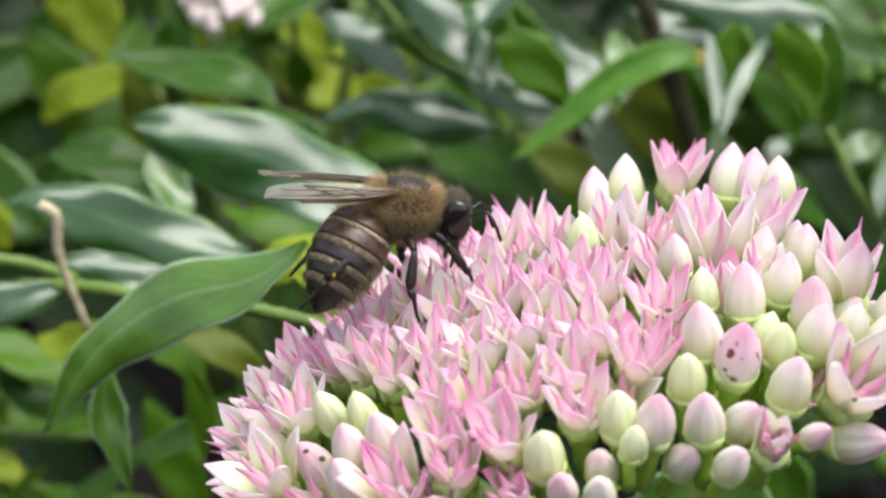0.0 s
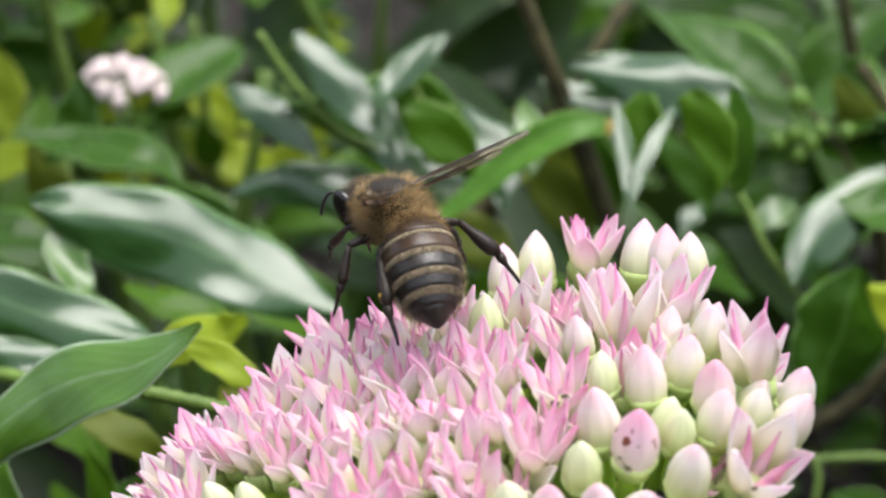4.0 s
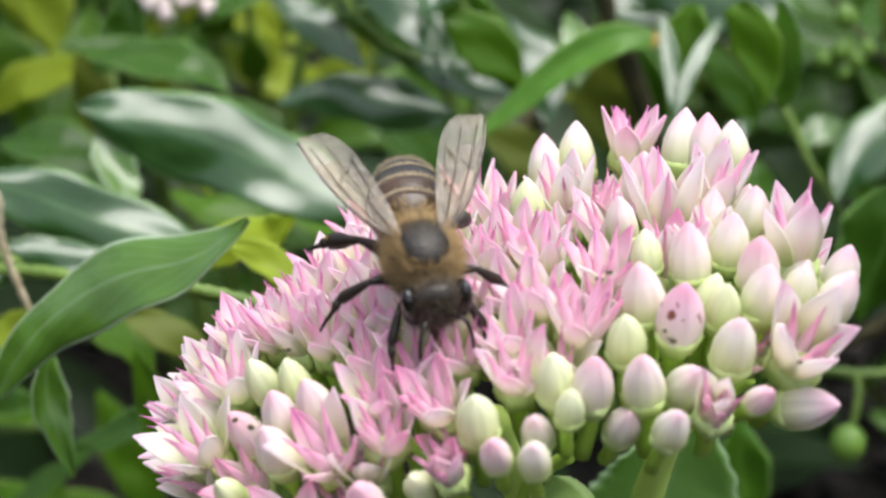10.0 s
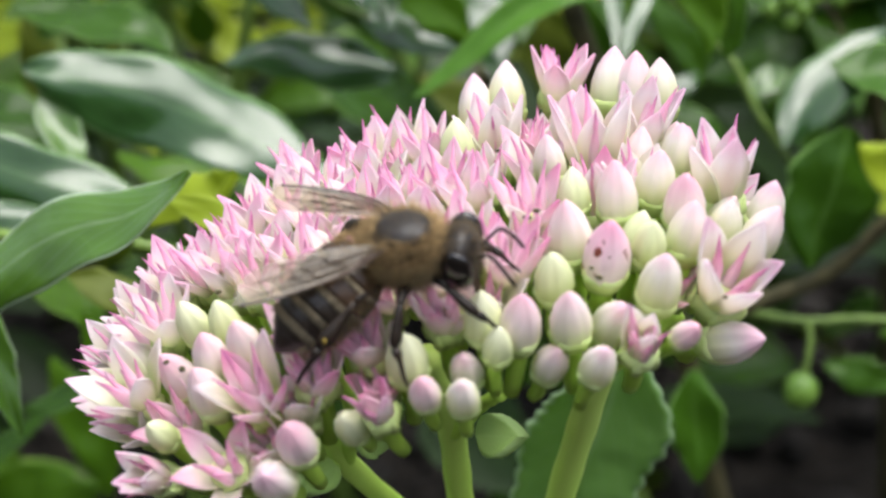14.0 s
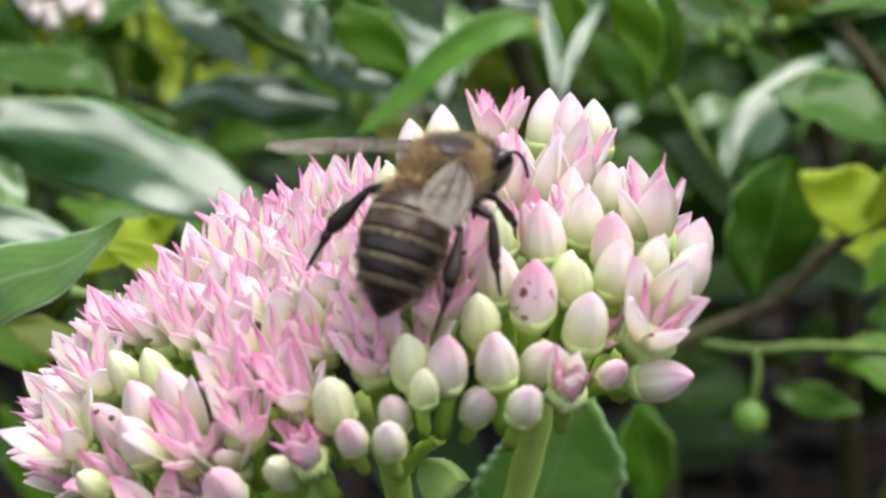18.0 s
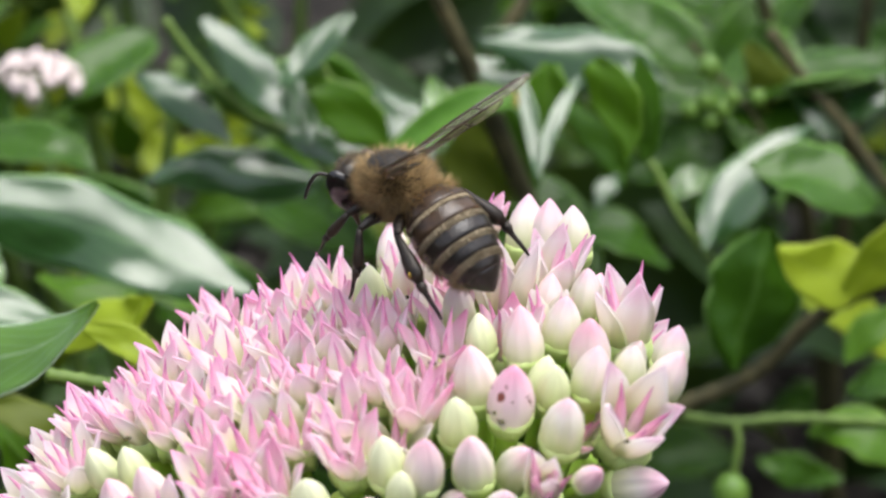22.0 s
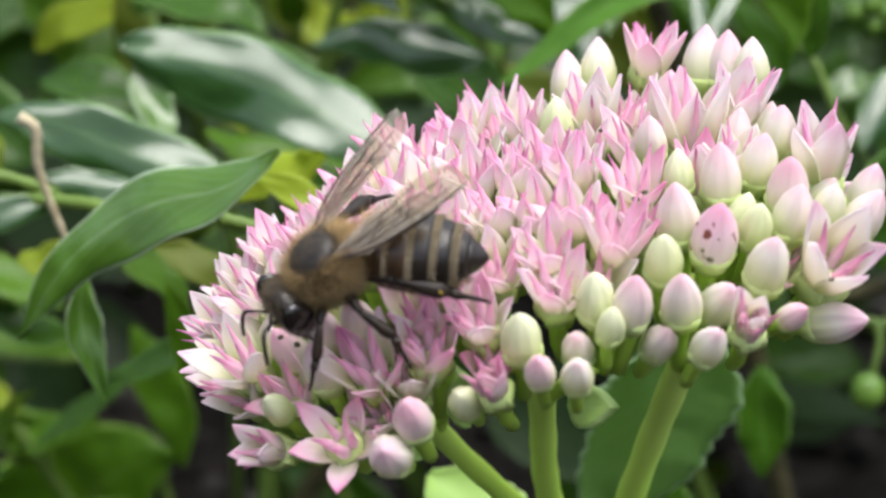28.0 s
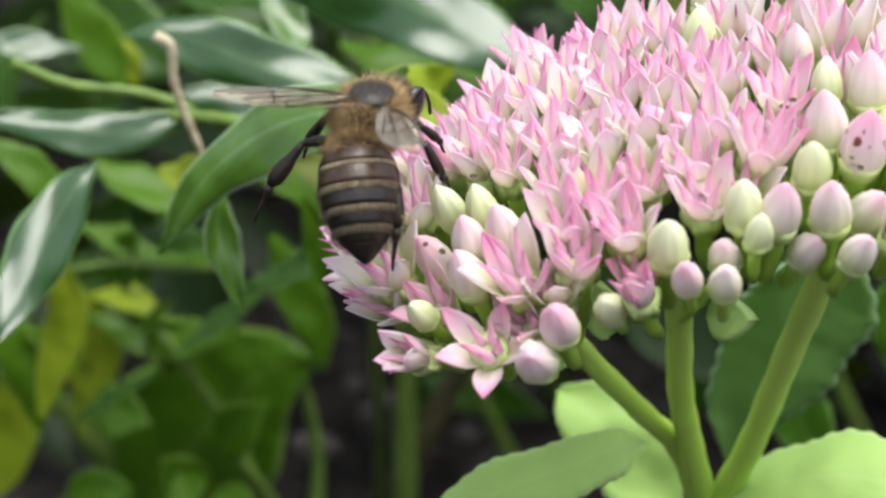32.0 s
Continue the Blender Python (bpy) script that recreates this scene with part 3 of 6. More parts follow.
floret(-5.46, -2.91, 3.43, 24, 1.00, 0)
floret(-3.87, -5.6, 4.1, 24, 1.00, 0)
floret(-1.98, -5.29, 4.73, 26, 1.00, 0)
floret(-0.33, -5.81, 5.22, 24, 1.00, 0)
floret(-0.99, -8.84, 4.8, 26, 1.00, 0)
floret(-2.81, -9.13, 4.19, 24, 1.00, 0)
floret(-4.69, -7.99, 3.65, 26, 1.00, 0)
floret(0.81, -9.34, 5.22, 26, 1.00, 0)
floret(2.13, -10.25, 5.39, 24, 1.00, 0)
floret(2.51, -12.74, 4.87, 28, 1.00, 0)
floret(0.78, -12.23, 4.62, 26, 1.00, 0)
floret(-0.96, -12.17, 4.16, 26, 1.00, 0)
floret(-2.72, -12.07, 3.62, 28, 1.00, 0)
floret(-4.55, -10.84, 3.26, 24, 1.00, 0)
floret(-6.53, -8.46, 2.86, 26, 1.00, 0)
floret(-10.31, -5.12, 1.25, 28, 1.05, 0)
floret(-11.53, -5.57, 0.53, 34, 1.00, 1)
floret(-8.95, -6.01, 1.94, 24, 1.00, 0)
floret(-7.86, -7.45, 2.37, 24, 1.00, 0)
floret(-10.53, -8.37, 0.88, 30, 1.00, 1)
floret(-11.31, -9.37, 0.22, 36, 1.00, 0)
floret(-9.33, -12.38, 0.55, 26, 0.90, 0)
floret(-11.59, -11.45, -0.6, 36, 1.05, 1)
floret(-10.33, -11.98, 0.08, 28, 1.00, 0)
floret(-12.24, -12.36, -1.63, 38, 0.95, 1)
floret(-10.94, -13.53, -1.21, 38, 1.00, 1)
floret(-6.32, -14.79, 1.08, 34, 1.10, 3)
floret(-8.16, -15.34, -0.41, 40, 1.10, 0)
floret(-7.04, -15.7, 0.05, 36, 1.00, 1)
floret(-7.37, -16.51, -1.2, 40, 1.00, 3)
floret(-9.16, -14.35, -0.36, 34, 1.00, 0)
floret(-3.93, -14.9, 2.12, 24, 1.10, 3)
floret(1.39, -15.58, 3.44, 26, 1.10, 1)
floret(-5.4, -11.72, 2.71, 26, 1.00, 0)
floret(-4.21, -13.34, 2.68, 26, 1.00, 0)
floret(-2.01, -14.48, 3.03, 26, 1.00, 3)
floret(-0.51, -14.34, 3.56, 26, 1.00, 0)
floret(0.98, -14.04, 4.07, 26, 1.00, 0)
floret(-5.74, -13.58, 1.95, 26, 1.00, 0)
floret(-9.13, -8.56, 1.62, 26, 1.00, 0)
floret(-7.5, -9.39, 2.29, 26, 1.00, 0)
floret(-4.74, -16.01, 1.08, 30, 0.90, 0)

# the rest of the dome, between those above
for k in range(4000):
    if len(placed) > 195:
        break
    a, b = head_rng.uniform(0, 2 * math.pi), head_rng.uniform(-0.12, 1.0)
    q = Vector((math.cos(a) * math.sqrt(1 - b * b) * DOME[1][0], math.sin(a) * math.sqrt(1 - b * b) * DOME[1][1], b * DOME[1][2]))
    p = DOME[0] + Matrix.Rotation(DOME[2], 3, "Y") @ (q * 0.83)
    if min((p - o).length for o in placed) < 1.85 or noise.noise(p * 0.28) < -0.2 or (b < 0.15 and p.y < -5):
        continue
    if head_rng.random() < (0.7 if p.x > 6 else 0.16):
        bud(*p, head_rng.choice("wwpg" if p.x > 6 else "gwp"), head_rng.uniform(0.8, 1.0))
    else:
        floret(*p, head_rng.uniform(12, 30), head_rng.uniform(0.85, 1.05), head_rng.choice((0, 1, 1, 2, 2, 3)))


def stem(name, points, r0, r1, mat=STALK):
    c = curve3([local(*p) for p in points], 8)
    n = len(c) - 1
    base = c[0].copy()
    me = mesh_of(name, *tube([q - base for q in c], [r0 + (r1 - r0) * k / n + 0.03 * math.sin(k * 1.7) for k in range(n + 1)], 14), mat)
    return part(name, me, sedum, Matrix.Translation(base * MM))


SPECK = mesh_of("speck", *ball(0.1, 0.14, 0.07, 8, 5), BARK)


def speck(x, y, z, s=1.0):
    """A small dark grain lying on the petals."""
    part("speck", SPECK, sedum, Matrix.Translation(local(x, y, z) * MM) @ Matrix.Rotation(x, 4, "Z") @ Matrix.Scale(s, 4), "tiny dark brown grain")


stem("main_stem", [(5.61, 6.2, -41.7), (4.93, 5.3, -32.33), (4.29, 4.38, -24.88)], 0.95, 0.8)
stem("branch", [(4.14, 4.39, -25.65), (2.47, 3.53, -20.34), (0.19, 1.7, -16.6), (-3.41, -2.03, -10.19), (-5.3, -3.88, -5.82)], 0.6, 0.56)
stem("branch", [(4.31, 4.38, -25.26), (2.97, 2.5, -19.44), (2.02, 0.59, -14.32), (1.45, -2.34, -7.95), (0.36, -4.24, -3.25)], 0.7, 0.64)
stem("branch", [(4.37, 4.38, -25.25), (5.91, 2.3, -19.3), (7.09, -0.73, -11.48), (8.05, -3.76, -4.41), (8.04, -4.74, -0.7)], 0.74, 0.7)
stem("branch", [(8.07, -3.77, -4.7), (9.61, -3.86, -3.18), (11.48, -3.97, -1.39)], 0.45, 0.4)
stem("branch", [(8.07, -3.77, -4.7), (6.61, -2.65, -2.06), (5.51, -1.56, 1.14)], 0.45, 0.4)
stem("branch", [(1.53, -2.35, -8.57), (2.76, -4.42, -5.82), (3.65, -5.47, -4.62)], 0.36, 0.3)
stem("branch", [(-3.41, -2.03, -10.19), (-6.62, -4.81, -8.02), (-9.68, -6.6, -7.22)], 0.4, 0.36)
stem("branch", [(-3.41, -2.03, -10.19), (-2.95, -4.04, -6.34), (-3.76, -4.97, -3.43)], 0.4, 0.36)
speck(-7.9, -10.21, 2.9, 1.2)
speck(4.34, -11.21, 6.5, 1.4)
speck(4.72, -10.87, 6.64, 1.2)
speck(6.89, -14.62, 5.57, 1.4)
speck(6.62, -14.2, 5.76, 1.0)
speck(-9.79, -12.77, 1.12, 1.2)
speck(-9.08, -13.52, 1.22, 1.4)
speck(3.39, -5.64, 7.01, 1.0)
speck(11.64, -14.57, 4.68, 1.0)
speck(-3.04, -15.34, 3.22, 1.2)

# ---- shrub behind, with glossy leaves ----
shrub = tagged(empty("evergreen_shrub", at(0, 90, -90)), "evergreen shrub with glossy dark green pointed leaves", "shrub")
SHRUB = Vector((0, 90, -90))
hedge = tagged(empty("background_shrub", at(-25, 105, -90)), "yellow-green small-leaved shrub further back in the garden", "shrub")
HEDGE = (hedge, Vector((-25, 105, -90)))
low = tagged(empty("broad_leaved_plant", at(-34, 60, -90)), "low garden plant with broad dull green leaves", "plant")
LOW = (low, Vector((-34, 60, -90)))
leaf_count = [0]
BLOTCH = {"p": LEAF_PALE, "h": LEAF_SHINY, "g": LEAF_GLOSSY, "m": LEAF_GREEN, "t": LEAF_TIPPED, "y": LEAF_YELLOW, "o": LEAF_OLIVE, "s": LEAF_SEDUM, "b": LEAF_SEDUM_BLUE}


PETIOLE = mesh_of("petiole", *tube([(0, 1.5, -0.2), (0, -0.6, -0.25), (0.15, -2.2, -1.0), (0.2, -3.4, -2.4)], [0.12, 0.18, 0.2, 0.22], 7), BARK_GREEN)


def leaf(base, tip, width, kind="g", bend=0.15, lean=0.0, sky=0.8, fold=0.25, wave=0.07, on=None, twist=None):
    """One leaf from base to tip."""
    leaf_count[0] += 1
    thing, foot = (shrub, SHRUB) if on is None else on
    length = (Vector(tip) - Vector(base)).length
    fleshy = kind in "sb"
    if twist is None:
        twist = 0.0 if fleshy else 0.45 * math.sin(leaf_count[0] * 2.4)
    me = blade(length, width, bend, fold, BLOTCH[kind], wave=wave, point=0.2 if fleshy else 1.0, thick=0.9 if fleshy else 0.25, seed=leaf_count[0], teeth=0.05 if fleshy else 0.0, twist=twist)
    tip2 = Vector(tip) + Vector((0, 0, bend * length * 0.9))
    m = leaf_pose(base, tip2, lean, sky)
    made = part("leaf", me, thing, Matrix.Translation(-foot * MM) @ m)
    if not fleshy:
        part("petiole", PETIOLE, made)
    return made


def frond(stations, kind="g", up=(0.1, -0.6, 0.8), up2=None, fold=0.2, wave=0.06, thick=0.2, teeth=0.0, on=None):
    """A leaf lofted along its bent midrib: stations of place and half width; its face turns from up to up2."""
    leaf_count[0] += 1
    thing, foot = (shrub, SHRUB) if on is None else on
    rng = random.Random(leaf_count[0])
    ph, ph2, ph3 = (rng.uniform(0, 6.28) for _ in range(3))
    line = curve3(stations, max(4, (60 if teeth else 24) // (len(stations) - 1)))
    n, across = len(line) - 1, 10
    wide = max(q[3] for q in stations)
    base = line[0].to_3d()
    up, up2 = Vector(up), Vector(up2 or up)
    top, under, uv = [], [], []
    for i, q in enumerate(line):
        s = i / n
        way = (line[min(i + 1, n)].to_3d() - line[max(i - 1, 0)].to_3d()).normalized()
        face = up.lerp(up2, s)
        face = (face - way * face.dot(way)).normalized()
        side = way.cross(face)
        w = max(0.03, q[3]) * (1 - teeth * (i // 2 % 2))
        for j in range(across + 1):
            r = 2 * j / across - 1
            lift = fold * w * abs(r) ** 1.4 + wave * wide * abs(r) ** 1.5 * (math.sin(7 * s + ph + 1.5 * r) + 0.5 * math.sin(15 * s + ph2 - 2 * r)) + 0.06 * wide * math.sin(9 * s + ph3 + 3 * r)
            p = q.to_3d() - base + side * (r * w * (1 + 0.05 * math.sin(21 * s + ph3 + r))) + face * lift
            top.append(tuple(p))
            under.append(tuple(p - face * thick * (1 - 0.7 * abs(r))))
            uv.append((j / across, s))
    m, row, faces = len(top), across + 1, []
    for i in range(n):
        for j in range(across):
            a = i * row + j
            faces.append((a, a + 1, a + row + 1, a + row))
            faces.append((m + a, m + a + row, m + a + row + 1, m + a + 1))
        for j in (0, across):
            a = i * row + j
            q = (a, a + row, m + a + row, m + a)
            faces.append(q if j == 0 else tuple(reversed(q)))
    return part("leaf", mesh_of("leaf", top + under, faces, BLOTCH[kind], True, uv + uv), thing, Matrix.Translation((base - foot) * MM))


def twig(points, r0, r1, mat=BARK, name="twig"):
    c = curve3(points, 7)
    n = len(c) - 1
    base = c[0].copy()
    body = tube([q - base for q in c], [r0 + (r1 - r0) * k / n + r0 * 0.12 * math.sin(k * 2.3) for k in range(n + 1)], 9)
    return part(name, mesh_of(name, *body, mat), shrub, Matrix.Translation((base - SHRUB) * MM))


def berry(x, y, z, r):
    part("berry", mesh_of("berry", *ball(r, r, r * 1.1, 14, 9), BERRY), shrub, Matrix.Translation((Vector((x, y, z)) - SHRUB) * MM), "unripe green berry")


frond([(-26.6, 41.2, -5.5, 0.1), (-24.4, 40.8, -5.8, 1.6), (-21.5, 40.4, -6.5, 2.6), (-17.7, 40.0, -7.5, 3.0), (-13.9, 39.6, -8.9, 3.0), (-10.2, 39.2, -10.7, 2.5), (-6.4, 38.8, -12.5, 0.6)], "h", up=(0.11, -0.78, 0.62), fold=-0.22, wave=0.2)
frond([(-33.2, 32.0, -7.6, 0.1), (-31.0, 32.0, -7.4, 1.1), (-27.9, 32.0, -8.2, 1.9), (-24.7, 32.0, -9.5, 2.1), (-21.6, 32.0, -10.5, 2.1), (-18.7, 32.0, -11.4, 1.3), (-16.6, 32.0, -12.0, 0.2)], "h", up=(0.18, -0.76, 0.62), fold=-0.18, wave=0.2)
frond([(-11.6, 9.0, 0.2, 0.1), (-13.0, 9.2, -1.1, 0.9), (-15.0, 9.4, -2.3, 1.7), (-17.4, 9.6, -3.0, 2.1), (-19.8, 9.9, -4.3, 2.1), (-22.4, 10.1, -6.4, 1.5), (-24.4, 10.3, -8.9, 1.0), (-26.2, 10.5, -12.0, 0.1)], "p", up=(0.1, -0.62, 0.77), up2=(-0.15, -0.6, 0.78), fold=-0.15, wave=0.12)
frond([(-23.9, 16.0, -11.1, 0.4), (-23.9, 15.3, -13.5, 1.1), (-23.3, 14.7, -15.3, 0.8), (-22.5, 14.0, -17.8, 0.1)], "p", up=(0.6, -0.8, 0.2), up2=(0.3, -0.9, 0.3), fold=0.45, wave=0.06)
frond([(-39.3, 21.0, -8.6, 0.3), (-35.8, 22.0, -9.6, 1.2), (-32.6, 23.0, -10.5, 1.5), (-29.3, 24.0, -10.4, 0.9), (-26.9, 25.0, -10.1, 0.1)], "h", up=(0.31, -0.69, 0.65), fold=-0.2, wave=0.14)
frond([(-31.5, 17.8, -9.9, 0.1), (-32.4, 14.9, -10.8, 1.4), (-33.3, 12.0, -12.3, 1.8), (-34.1, 9.1, -14.0, 1.3), (-34.9, 6.2, -15.7, 0.1)], "h", up=(0.52, -0.51, 0.68), fold=-0.25, wave=0.1)
frond([(-28.9, 28.8, -10.2, 0.3), (-26.7, 28.9, -10.6, 1.0), (-24.0, 29.1, -11.3, 1.1), (-21.2, 29.2, -12.0, 0.2)], "h", up=(0.2, -0.71, 0.67), fold=-0.2, wave=0.14)
frond([(-25.0, 41.5, -6.9, 0.4), (-24.3, 39.8, -8.6, 1.3), (-23.2, 38.2, -10.2, 1.1), (-22.5, 36.5, -11.1, 0.2)], "p", up=(0.22, -0.57, 0.8), fold=0.2, wave=0.12)
frond([(-14.2, 20.0, -6.1, 0.3), (-12.0, 19.3, -6.6, 0.9), (-10.4, 18.7, -7.7, 0.8), (-9.6, 18.0, -9.0, 0.1)], "y", up=(0, -0.8, 0.6), fold=0.15, wave=0.22)
frond([(-12.3, 22.0, -9.5, 0.1), (-11.6, 21.3, -9.9, 0.9), (-10.9, 20.7, -11.1, 0.9), (-10.8, 20.0, -12.5, 0.1)], "o", up=(0.05, -0.9, 0.4), fold=0.15, wave=0.12)
frond([(-38.4, 85.0, -8.1, 0.8), (-37.9, 84.0, -10.9, 2.3), (-37.6, 83.0, -13.5, 1.9), (-37.2, 82.0, -15.4, 0.3)], "y", up=(0, -0.7, 0.7), fold=0.1, wave=0.1)
frond([(-29.7, 85.0, -14.3, 0.3), (-26.6, 83.5, -12.4, 1.7), (-23.2, 82.0, -10.0, 0.3)], "y", up=(0, -0.8, 0.6), fold=0.1, wave=0.1)
frond([(-28.0, 70.0, -5.8, 0.2), (-28.1, 69.3, -8.0, 1.5), (-28.8, 68.7, -10.2, 1.9), (-30.7, 68.0, -12.4, 0.5)], "g", up=(0.05, -0.9, 0.4), fold=0.1, wave=0.1)
frond([(-31.3, 62.0, -8.2, 0.6), (-26.4, 61.3, -8.8, 2.1), (-21.6, 60.7, -9.5, 2.1), (-19.0, 60.0, -11.3, 0.2)], "g", up=(0, -0.3, 0.95), fold=0.15, wave=0.1)
frond([(-33.6, 76.0, -13.2, 0.4), (-32.5, 75.3, -16.3, 1.8), (-31.6, 74.7, -19.6, 2.0), (-32.9, 74.0, -22.5, 0.5)], "o", up=(0.05, -0.9, 0.4), fold=0.1, wave=0.1)
frond([(-42.3, 80.0, -20.1, 0.4), (-39.7, 79.3, -17.5, 2.1), (-36.0, 78.7, -16.1, 2.0), (-32.6, 78.0, -15.0, 0.3)], "y", up=(0, -0.6, 0.8), fold=0.1, wave=0.1)
frond([(-45.5, 88.0, -14.9, 0.4), (-43.0, 87.3, -17.4, 2.5), (-41.0, 86.7, -20.9, 2.3), (-41.7, 86.0, -24.6, 0.4)], "m", up=(0.05, -0.9, 0.4), fold=0.1, wave=0.1)
frond([(-38.3, 66.0, -17.8, 0.6), (-34.3, 64.7, -17.3, 2.6), (-30.5, 63.3, -18.7, 2.0), (-28.1, 62.0, -20.5, 0.3)], "g", up=(0, -0.3, 0.95), fold=0.1, wave=0.1)
frond([(-15.5, 60.7, -3.9, 0.2), (-13.3, 59.6, -4.6, 1.4), (-10.9, 58.4, -6.0, 1.4), (-8.4, 57.2, -8.2, 0.2)], "h", up=(0.03, -0.74, 0.67), fold=-0.2, wave=0.1)
frond([(-10.0, 59.2, 0.8, 0.4), (-7.4, 57.1, -1.5, 1.6), (-5.3, 54.9, -3.5, 1.5), (-3.4, 52.7, -5.5, 0.3)], "h", up=(0.01, -0.69, 0.72), fold=-0.15, wave=0.1)
frond([(1.0, 57.7, 1.1, 0.3), (-1.2, 55.9, -0.3, 1.2), (-3.2, 54.1, -1.8, 0.9), (-4.3, 52.2, -2.4, 0.2)], "h", up=(0.29, -0.7, 0.65), fold=-0.2, wave=0.1)
frond([(-15.4, 58.2, -11.5, 0.1), (-12.3, 58.6, -10.8, 1.3), (-8.9, 59.0, -11.0, 1.9), (-5.4, 59.4, -11.8, 2.1), (-2.2, 59.7, -12.6, 0.7)], "h", up=(0.16, -0.81, 0.56), fold=-0.3, wave=0.1)
frond([(-5.2, 57.0, -6.8, 0.2), (-2.8, 56.3, -7.8, 1.2), (-0.3, 55.7, -8.7, 1.2), (2.6, 55.0, -9.3, 0.2)], "h", up=(0.04, -0.75, 0.66), fold=-0.2, wave=0.12)
frond([(-3.8, 60.0, -3.8, 0.3), (-3.1, 58.3, -5.4, 1.1), (-2.7, 56.7, -7.1, 0.8), (-2.6, 55.0, -8.0, 0.2)], "h", up=(-0.09, -0.64, 0.76), fold=-0.2, wave=0.1)
frond([(-2.7, 55.0, -3.4, 0.2), (-0.8, 54.7, -4.4, 1.6), (1.3, 54.3, -6.1, 1.9), (3.3, 54.0, -8.4, 0.3)], "m", up=(0, -0.95, 0.3), fold=0.08, wave=0.05)
frond([(2.4, 65.2, -6.7, 0.3), (4.0, 62.7, -8.4, 2.0), (5.2, 60.2, -10.3, 1.7), (5.4, 57.7, -12.8, 0.2)], "h", up=(-0.06, -0.64, 0.76), fold=-0.15, wave=0.1)
frond([(-0.7, 48.0, -10.4, 0.1), (1.7, 48.8, -8.8, 0.7), (4.5, 49.6, -6.6, 1.1), (7.6, 50.4, -4.5, 1.3), (10.5, 51.2, -3.7, 1.1), (13.3, 52.0, -4.1, 0.2)], "t", up=(-0.3, -0.75, 0.6), fold=0.25, wave=0.06)
frond([(6.5, 57.2, -3.6, 0.1), (6.9, 55.4, -4.8, 1.0), (7.3, 53.6, -6.0, 1.1), (7.0, 51.7, -7.7, 0.2)], "p", up=(0.08, -0.61, 0.79), fold=0.3, wave=0.05)
frond([(8.9, 62.0, -8.3, 1.0), (9.6, 61.3, -11.3, 2.4), (10.8, 60.7, -13.9, 2.2), (11.8, 60.0, -16.9, 0.4)], "o", up=(0.05, -0.9, 0.4), fold=0.1, wave=0.06)
frond([(-0.9, 59.0, -12.6, 0.2), (1.9, 58.3, -13.9, 1.3), (4.1, 57.7, -15.5, 2.0), (6.5, 57.0, -17.1, 0.4)], "o", up=(0, -0.8, 0.6), fold=0.1, wave=0.06)
frond([(14.3, 46.0, 0.4, 0.6), (14.0, 45.3, -1.8, 1.7), (13.5, 44.7, -4.2, 1.1), (13.2, 44.0, -7.0, 0.1)], "m", up=(-0.1, -0.85, 0.5), fold=0.3, wave=0.05)
frond([(12.3, 45.8, -0.3, 0.2), (12.6, 43.6, -2.2, 0.6), (12.8, 41.4, -4.3, 0.4), (12.7, 39.2, -5.3, 0.1)], "h", up=(0.05, -0.6, 0.8), fold=0.1, wave=0.04)
frond([(16.2, 45.8, -0.6, 0.2), (14.9, 43.6, -1.8, 0.5), (13.7, 41.4, -3.3, 0.5), (12.8, 39.2, -5.2, 0.1)], "h", up=(0.05, -0.6, 0.79), fold=0.1, wave=0.04)
frond([(7.9, 59.7, -2.8, 0.2), (10.2, 59.2, -3.7, 1.0), (12.3, 58.7, -4.3, 1.1), (14.6, 58.2, -4.4, 0.3)], "h", up=(0.07, -0.62, 0.78), fold=0.2, wave=0.08)
frond([(10.0, 57.5, -0.9, 0.3), (13.7, 56.7, -1.5, 1.9), (17.4, 56.0, -2.3, 2.6), (20.8, 55.2, -2.9, 2.0), (23.5, 54.5, -4.2, 0.2)], "h", up=(-0.04, -0.8, 0.6), fold=-0.25, wave=0.1)
frond([(17.1, 46.0, 0.4, 0.8), (18.5, 45.3, -1.8, 1.7), (19.3, 44.7, -4.0, 1.1), (19.2, 44.0, -6.1, 0.1)], "m", up=(-0.2, -0.95, 0.2), fold=0.1, wave=0.05)
frond([(20.3, 47.0, 0.3, 0.4), (21.1, 46.7, -2.6, 1.6), (21.1, 46.3, -5.4, 1.1), (20.8, 46.0, -7.1, 0.2)], "g", up=(0.5, -0.7, 0.5), fold=-0.15, wave=0.05)
frond([(16.2, 66.0, -7.8, 0.2), (19.0, 65.3, -10.3, 1.4), (20.9, 64.7, -12.9, 1.4), (21.8, 64.0, -15.5, 0.2)], "g", up=(0.05, -0.9, 0.4), fold=0.1, wave=0.08)
frond([(12.9, 68.0, -9.4, 0.4), (13.7, 67.3, -13.0, 1.6), (14.0, 66.7, -16.1, 1.4), (14.5, 66.0, -18.3, 0.2)], "g", up=(0.05, -0.9, 0.4), fold=0.1, wave=0.08)
frond([(25.3, 46.8, -14.0, 0.2), (26.9, 48.9, -12.0, 1.8), (29.5, 51.0, -10.2, 2.1), (32.4, 53.1, -8.6, 1.4), (34.7, 55.2, -8.0, 0.2)], "h", up=(0.18, -0.71, 0.68), fold=-0.22, wave=0.08)
frond([(29.1, 52.0, -9.5, 0.3), (32.0, 51.3, -9.9, 2.3), (34.8, 50.7, -10.8, 3.2), (38.1, 50.0, -12.5, 0.6)], "g", up=(0.1, -0.5, 0.85), fold=0.2, wave=0.06)
